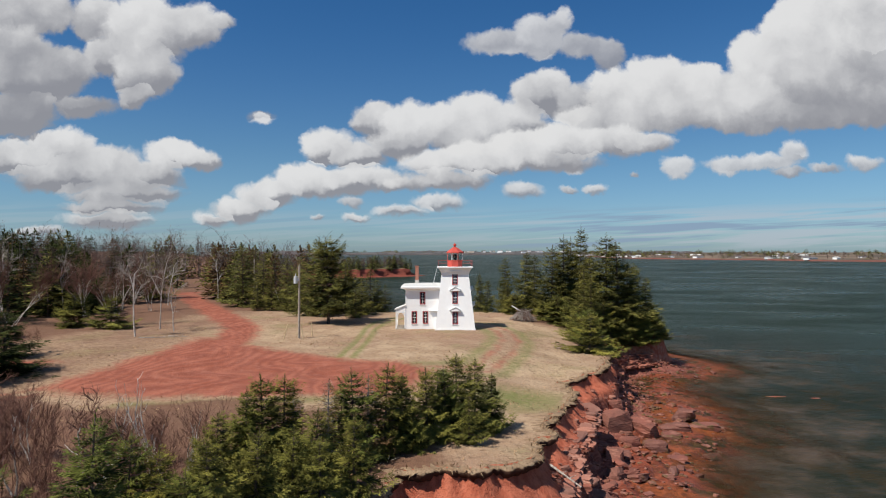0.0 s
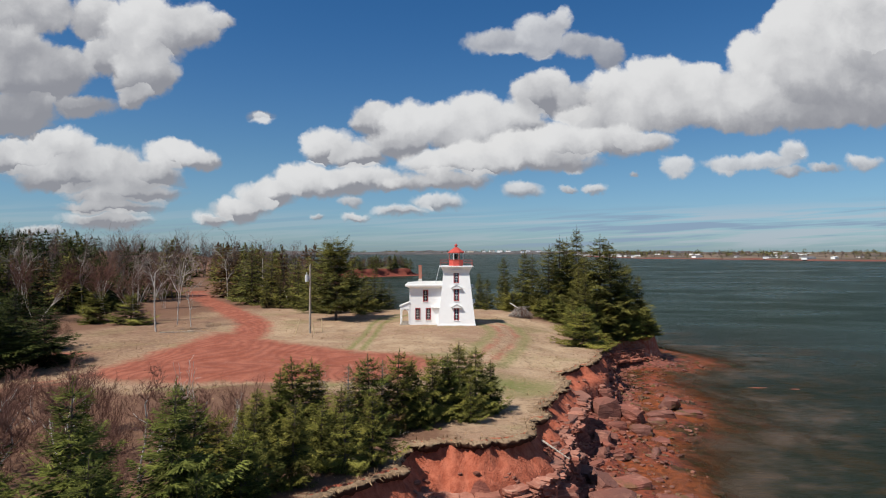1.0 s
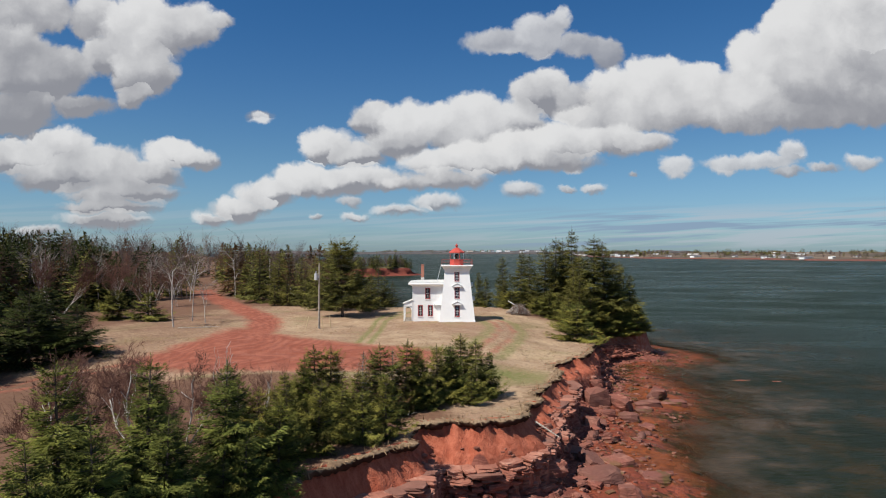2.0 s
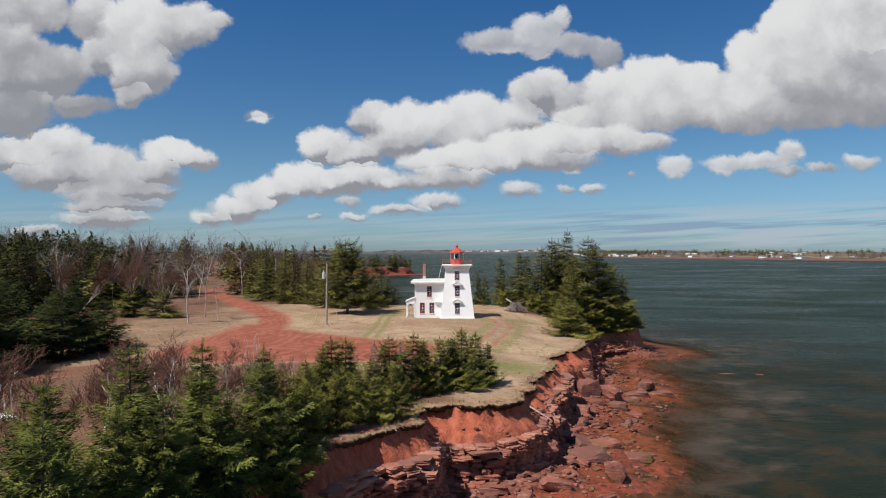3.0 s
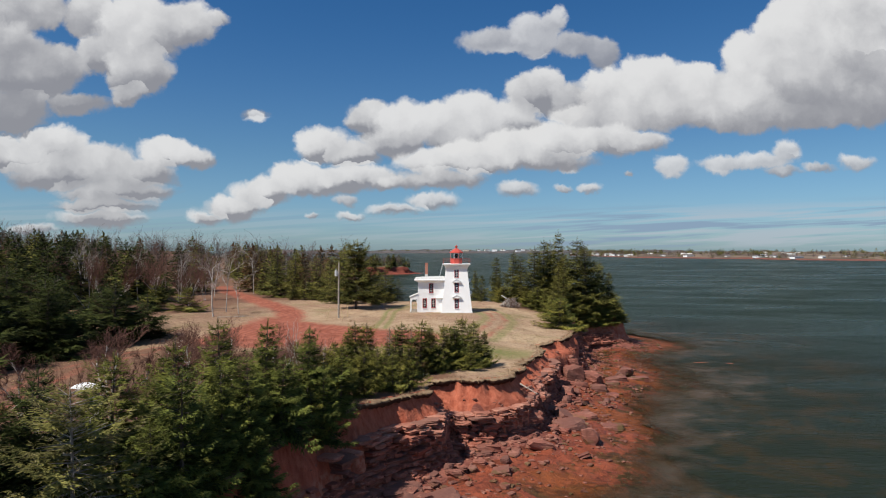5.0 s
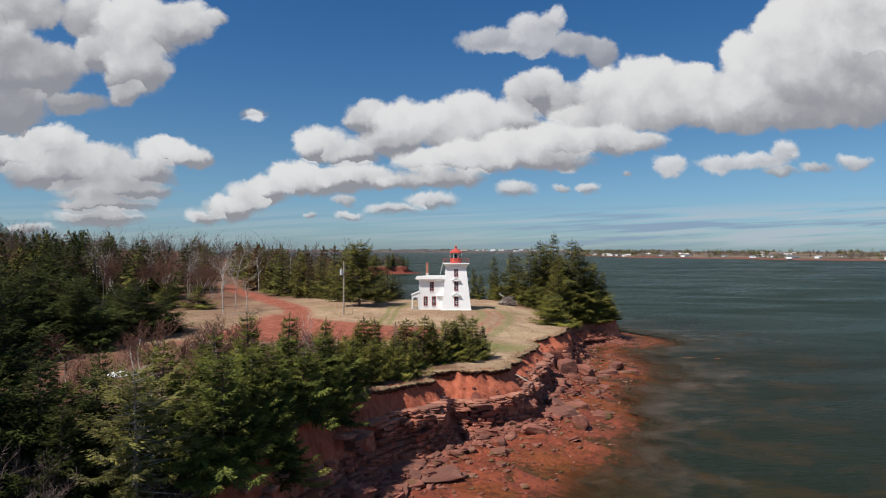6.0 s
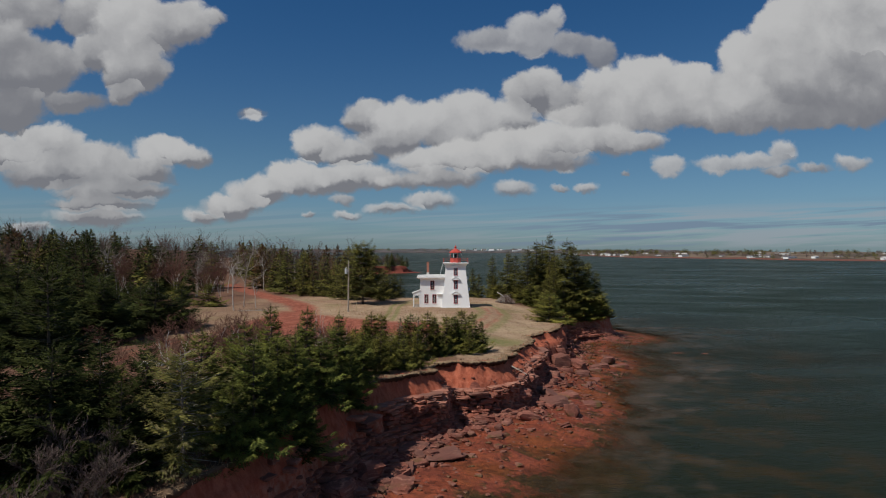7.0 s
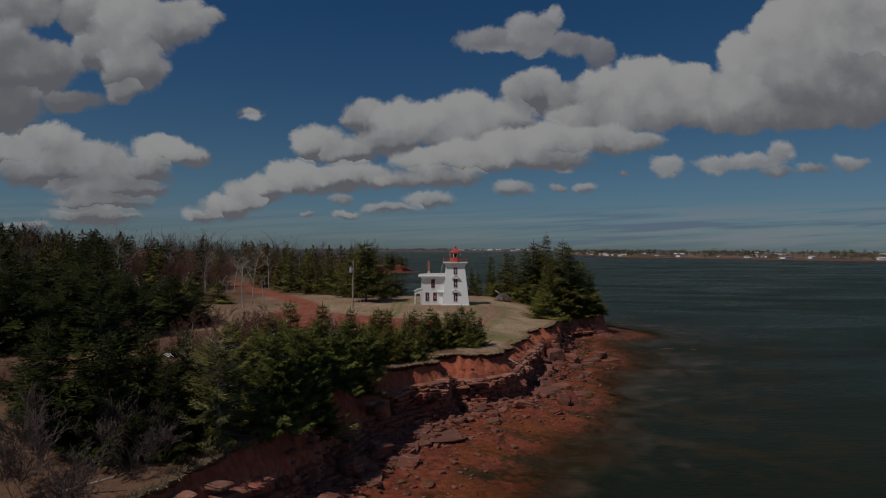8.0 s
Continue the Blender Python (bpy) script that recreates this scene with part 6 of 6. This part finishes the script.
# ---- small things on the ground ----
def fallen_log(x, y, z, length, turn, r, mat, label, tip=0.0):
    ob = thing("fallen_log", label, "log", (x, y, z))
    part("stem", stick((0, 0, r), (length, 0, r + tip), r, r * 0.5, 7), mat, ob)
    for k in range(4):
        part("snapped_limb", stick((length * (0.35 + 0.15 * k), 0, r + tip * 0.5), (length * (0.42 + 0.15 * k), (-1) ** k * 0.35, r + tip * 0.6 + 0.2), r * 0.35, r * 0.12, 5), mat, ob)
    ob.rotation_euler = (0, 0, radians(turn))
    return ob


fallen_log(6.9, -49.9, ground_at(6.9, -49.9) + 0.3, 2.8, -60, 0.08, DEAD_BARK, "bleached driftwood pole lying down the clay bank", -0.5)
fallen_log(-36.5, -12.4, ground_at(-36.5, -12.4), 4.2, 8, 0.07, DEAD_BARK, "bleached fallen branch lying on dry grass")
fallen_log(-33.5, -11.0, ground_at(-33.5, -11.0), 2.6, -14, 0.05, DEAD_BARK, "bleached fallen branch lying on dry grass")
fallen_log(-22.5, -95.0, ground_at(-22.5, -95.0), 2.8, 15, 0.08, DEAD_BARK, "pale fallen birch stem on the cliff top", 0.6)


def brush_heap(x, y):
    rng = np.random.default_rng(31)
    ob = thing("brush_heap", "conical heap of cut grey brushwood on the grass", "brush heap", (x, y, ground_at(x, y)))
    for mat, count, thick in ((DEAD_BARK, 190, 0.032), (TWIG_RED, 160, 0.016), (TWIG_GREY, 160, 0.014)):
        segs = []
        for _ in range(count):
            a, r = rng.uniform(0, 6.28), rng.uniform(0.9, 2.3)
            foot = np.array([math.cos(a) * r, math.sin(a) * r * 0.8, rng.uniform(0, 0.5)])
            head = np.array([rng.normal(0, 0.6), rng.normal(0, 0.5), rng.uniform(0.7, 2.2) - 0.20 * r])
            mid = (foot + head) / 2 + rng.normal(0, 0.15, 3) + [0, 0, 0.15]
            segs += [[*foot, *mid, thick, thick * 0.8], [*mid, *head, thick * 0.8, thick * 0.4]]
        part("sticks", mesh_of("sticks", *tubes(segs, 3), mat), None, ob)


brush_heap(13.0, 11.2)
fallen_log(11.4, 13.0, ground_at(11.4, 13.0) + 2.0, 4.0, -38, 0.10, BIRCH_BARK, "pale stripped trunk leaning on the brush heap", -1.9)


def snow_patch(x, y):
    rng = np.random.default_rng(2)
    outlines = []
    wob = rng.uniform(0.75, 1.2, 22)
    for r, z in ((1.05, -0.15), (1.0, 0.10), (0.8, 0.26), (0.45, 0.36), (0.12, 0.40)):
        outlines.append([(r * wob[k] * 1.3 * math.cos(k / 22 * 6.283), r * wob[k] * 0.6 * math.sin(k / 22 * 6.283), z * wob[(k * 3) % 22]) for k in range(22)])
    ob = part("snow_patch", rings(bmesh.new(), outlines), SNOW, None, smooth=True)
    ob.location = (x, y, ground_at(x, y))
    tagged(ob, "last patch of old snow beside the track", "snow")


snow_patch(-29.0, -63.5)


# ---- island and far shores ----
def shore_material(name, top_a, top_b, red):
    m, net = material(name, 0.9, 0.2)
    p = place(net)
    _, _, z = net.xyz(p)
    n1, n2 = net.noise(p, 0.012, 4), net.noise(p, 0.3, 4)
    c = net.mix(net.step(n1, 0.4, 0.6), top_a, top_b)
    bank = net.mix(net.step(n2, 0.3, 0.7), red, tuple(v * 0.6 for v in red))
    c = net.mix(net.step(net.mask("bank"), 0.4, 0.6), c, bank)
    net.put(net.bsdf.inputs["Base Color"], c)
    bump(net, n2, 0.6, 0.5)
    return m


ISLE = shore_material("island_ground", (0.12, 0.10, 0.05), (0.19, 0.14, 0.08), (0.25, 0.068, 0.046))
FAR = shore_material("far_fields", (0.085, 0.068, 0.050), (0.185, 0.135, 0.095), (0.20, 0.080, 0.060))


def join_trees(name, label, picks, places, rng):
    """Many small far trees as one mesh a material."""
    groups = {}
    for (x, y, z, h) in places:
        made, _, H, _ = TREE_SETS[picks[rng.integers(len(picks))]]
        k, a = h / H, rng.uniform(0, 6.28)
        c, s = math.cos(a) * k, math.sin(a) * k
        for piece in made[rng.integers(len(made))]:
            co, fi = np.empty(len(piece.vertices) * 3, np.float32), np.empty(len(piece.loops), np.int32)
            piece.vertices.foreach_get("co", co)
            piece.loops.foreach_get("vertex_index", fi)
            co = co.reshape(-1, 3)
            groups.setdefault(piece.materials[0].name, []).append((np.stack([co[:, 0] * c - co[:, 1] * s + x, co[:, 0] * s + co[:, 1] * c + y, co[:, 2] * k + z], 1), fi.reshape(-1, 4)))
    hub = tagged(new(name), label, "trees", kind="stuff")
    for mat, items in groups.items():
        off, V, F = 0, [], []
        for v, f in items:
            V.append(v), F.append(f + off)
            off += len(v)
        part("trees", mesh_of("trees", np.concatenate(V), np.concatenate(F), bpy.data.materials[mat]), None, hub)


def isle():
    rng = np.random.default_rng(6)
    n = 90
    ang = np.arange(n) / n * 2 * np.pi
    wob = 1 + 0.30 * fbm(np.cos(ang) * 2 + 5, np.sin(ang) * 2 + 5, 81, 5)
    rows, bank = [], []
    for r, z, b in ((1.30, SEA - 1.5, 1), (1.10, SEA + 0.15, 1), (1.03, SEA + 1.0, 1), (1.0, -4.6, 1), (0.985, -2.6, 1), (0.96, -1.6, 0.3), (0.85, -1.0, 0), (0.5, -0.5, 0), (0.05, 0, 0)):
        rough = 1 + 0.10 * fbm(ang * 14, ang * 0 + z * 0.3, 83)
        rows.append(np.stack([-106 + 80 * r * wob * rough * np.cos(ang), 388 + 30 * r * wob * rough * np.sin(ang), z + 0.5 * fbm(ang * 9, ang * 0 + 2, 85) * (z > SEA)], 1))
        bank.append(np.full(n, b))
    V = np.concatenate(rows)
    i = np.arange(len(rows) - 1)[:, None] * n + np.arange(n)[None]
    j = np.arange(len(rows) - 1)[:, None] * n + (np.arange(n)[None] + 1) % n
    F = np.stack([i, j, j + n, i + n], -1).reshape(-1, 4)
    me = mesh_of("island", V, F, ISLE, True)
    attribute(me, "bank", np.concatenate(bank))
    tagged(new("island", me), "wooded red-cliffed island lying in the bay", "island", kind="structure")
    spots = []
    for i in range(110):
        a, r = rng.uniform(0, 6.28), math.sqrt(rng.random()) * 0.92
        if i < 90:
            a, r = rng.uniform(-1.9, 0.7) % 6.2831, rng.uniform(0.80, 0.99)
        k = float(np.interp(a, ang, wob))
        x, y = -106 + 80 * r * k * math.cos(a), 388 + 30 * r * k * math.sin(a)
        spots.append((x, y, -2.4, rng.uniform(6.0, 11.0)))
    join_trees("island_trees", "bare and evergreen trees on the island", ["far", "far", "far_grey", "far_red"], spots, rng)


isle()


def coast_strip(name, label, line, rise, depth, bank_h, mat):
    pts = np.array(line, float)
    run = np.concatenate([[0], np.cumsum(np.linalg.norm(np.diff(pts, axis=0), axis=1))])
    d = np.arange(0, run[-1], run[-1] / 260)
    x, y = np.interp(d, run, pts[:, 0]), np.interp(d, run, pts[:, 1])
    y = y + 18 * fbm(d * 0.02, d * 0, 91)
    rows, bank = [], []
    h = bank_h * (0.55 + 1.3 * np.abs(fbm(d * 0.008, d * 0 + 4, 93)))
    for back, z, b in ((-12, SEA - 2, 1), (0, SEA + 0.1, 1), (6, SEA + h, 1), (14, SEA + h + 0.6, 0), (depth * 0.3, SEA + h + rise * 0.5, 0), (depth, SEA + h + rise * (0.8 + fbm(d * 0.004, d * 0, 95)), 0), (depth * 1.3, SEA, 0)):
        rows.append(np.stack([x + back * 0.35, y + back, z + 0 * d], 1))
        bank.append(np.full(len(d), b))
    n = len(d)
    i = np.arange(len(rows) - 1)[:, None] * n + np.arange(n - 1)[None]
    F = np.stack([i, i + 1, i + 1 + n, i + n], -1).reshape(-1, 4)
    me = mesh_of(name, np.concatenate(rows), F, mat, True)
    attribute(me, "bank", np.concatenate(bank))
    tagged(new(name, me), label, "shore", kind="structure")
    return x, y, SEA + h


# distance haze put into the colour: greyer than the nearer shores
NORTH = shore_material("north_shore", (0.075, 0.072, 0.072), (0.125, 0.110, 0.105), (0.12, 0.085, 0.078))
EAST = [(505, 2300), (503, 1800), (500, 1470), (594, 1345), (670, 1240), (694, 1080), (768, 1008), (1000, 800), (1300, 620)]


def far_house(x, y, z, w, l, h, pitch, turn, roof, wall, label):
    ob = thing("far_house", label, "house", (x, y, z), "houses on the far shore")
    part("wall", boxed(-l / 2, l / 2, -w / 2, w / 2, -1.0, h), wall, ob)
    part("roof", rings(bmesh.new(), [[(sx, -w / 2 - 0.4, h - 0.1), (sx, w / 2 + 0.4, h - 0.1), (sx, 0, h + pitch)] for sx in (-l / 2 - 0.3, l / 2 + 0.3)]), roof, ob)
    for k in range(3):
        part("window", boxed(-l / 2 + l * (k + 0.6) / 3.4, -l / 2 + l * (k + 0.6) / 3.4 + 1.2, -w / 2 - 0.06, -w / 2 + 0.05, 1.0, 2.5), GLASS, ob)
    part("chimney", boxed(l * 0.2, l * 0.2 + 0.8, -0.4, 0.4, h, h + pitch + 0.9), BRICK_RED, ob)
    ob.rotation_euler = (0, 0, radians(turn))


def far_shores():
    rng = np.random.default_rng(14)
    slate = painted("far_slate_roof", (0.16, 0.15, 0.15), 0.8, 0.3)
    tan = painted("far_tan_siding", (0.55, 0.47, 0.38), 0.8, 0.2)
    x, y, z = coast_strip("far_shore_east", "low settled shore with red banks and fields", EAST, 13, 420, 2.6, FAR)
    sel = (x > 495) & (y > 780)
    x, y, z = x[sel], y[sel], z[sel]
    trees = []
    for _ in range(1150):
        k = rng.integers(len(x))
        b = rng.uniform(18, 400)
        trees.append((x[k] + 0.35 * b + rng.normal(0, 15), y[k] + b, z[k] + 12 * b / 420 - 0.6, rng.uniform(6, 12)))
    join_trees("far_shore_trees", "hedgerow trees and copses along the far shore", ["speck", "speck_grey", "speck_grey"], trees, rng)
    for _ in range(64):
        k = rng.integers(len(x))
        b = rng.choice([rng.uniform(20, 60), rng.uniform(60, 330)])
        big = rng.random() < 0.25
        white = rng.random() < 0.7
        far_house(x[k] + 0.35 * b, y[k] + b, z[k] + 10 * b / 420, 8 if not big else 11, rng.uniform(9, 14) if not big else rng.uniform(18, 30), rng.uniform(2.8, 4.5), rng.uniform(1.6, 3.0), rng.uniform(-40, 40),
                  slate if rng.random() < 0.7 else ROOFING, WHITE if white else tan, "white gabled house on the far shore" if white else "tan gabled house on the far shore")
    coast_strip("far_shore_north", "very distant low wooded shore across the bay", [(-1500, 4300), (-600, 4350), (0, 4330), (700, 4250), (1500, 3900), (1700, 3300)], 22, 350, 3.5, NORTH)
    trees = []
    for _ in range(260):
        xx = rng.uniform(-900, 1500)
        trees.append((xx, 4340 + rng.uniform(20, 260) - 0.25 * max(0, xx - 700), SEA + 6 + rng.uniform(0, 16), rng.uniform(7, 13)))
    join_trees("north_shore_trees", "very distant line of trees", ["speck"], trees, rng)
    for _ in range(26):
        xx = rng.uniform(60, 900)
        far_house(xx, 4330 + rng.uniform(20, 200), SEA + 6 + rng.uniform(0, 12), 14, rng.uniform(16, 44), rng.uniform(5, 12), 2.5, rng.uniform(-20, 20), slate, WHITE if rng.random() < 0.6 else tan, "pale distant building of the town across the bay")


far_shores()


def sea_weed_reef(x, y, sx, sy, label):
    """A low weedy reef that just breaks the surface."""
    rng = np.random.default_rng(int(abs(x) * 10))
    wob = 1 + 0.5 * (rng.random(26) - 0.5)
    ob = part("reef", rings(bmesh.new(), [[(r * sx * wob[k] * math.cos(k / 26 * 6.283), r * sy * wob[(k + 5) % 26] * math.sin(k / 26 * 6.283), z) for k in range(26)] for r, z in ((1.2, -0.9), (1.0, -0.10), (0.8, -0.01), (0.4, 0.04), (0.05, 0.06))]), ROCK, None, smooth=True)
    ob.location = (x, y, SEA)
    tagged(ob, label, "reef")


sea_weed_reef(42.0, -9.5, 1.7, 0.45, "low weedy reef breaking the water's surface")
sea_weed_reef(46.5, -10.4, 0.9, 0.3, "low weedy reef breaking the water's surface")
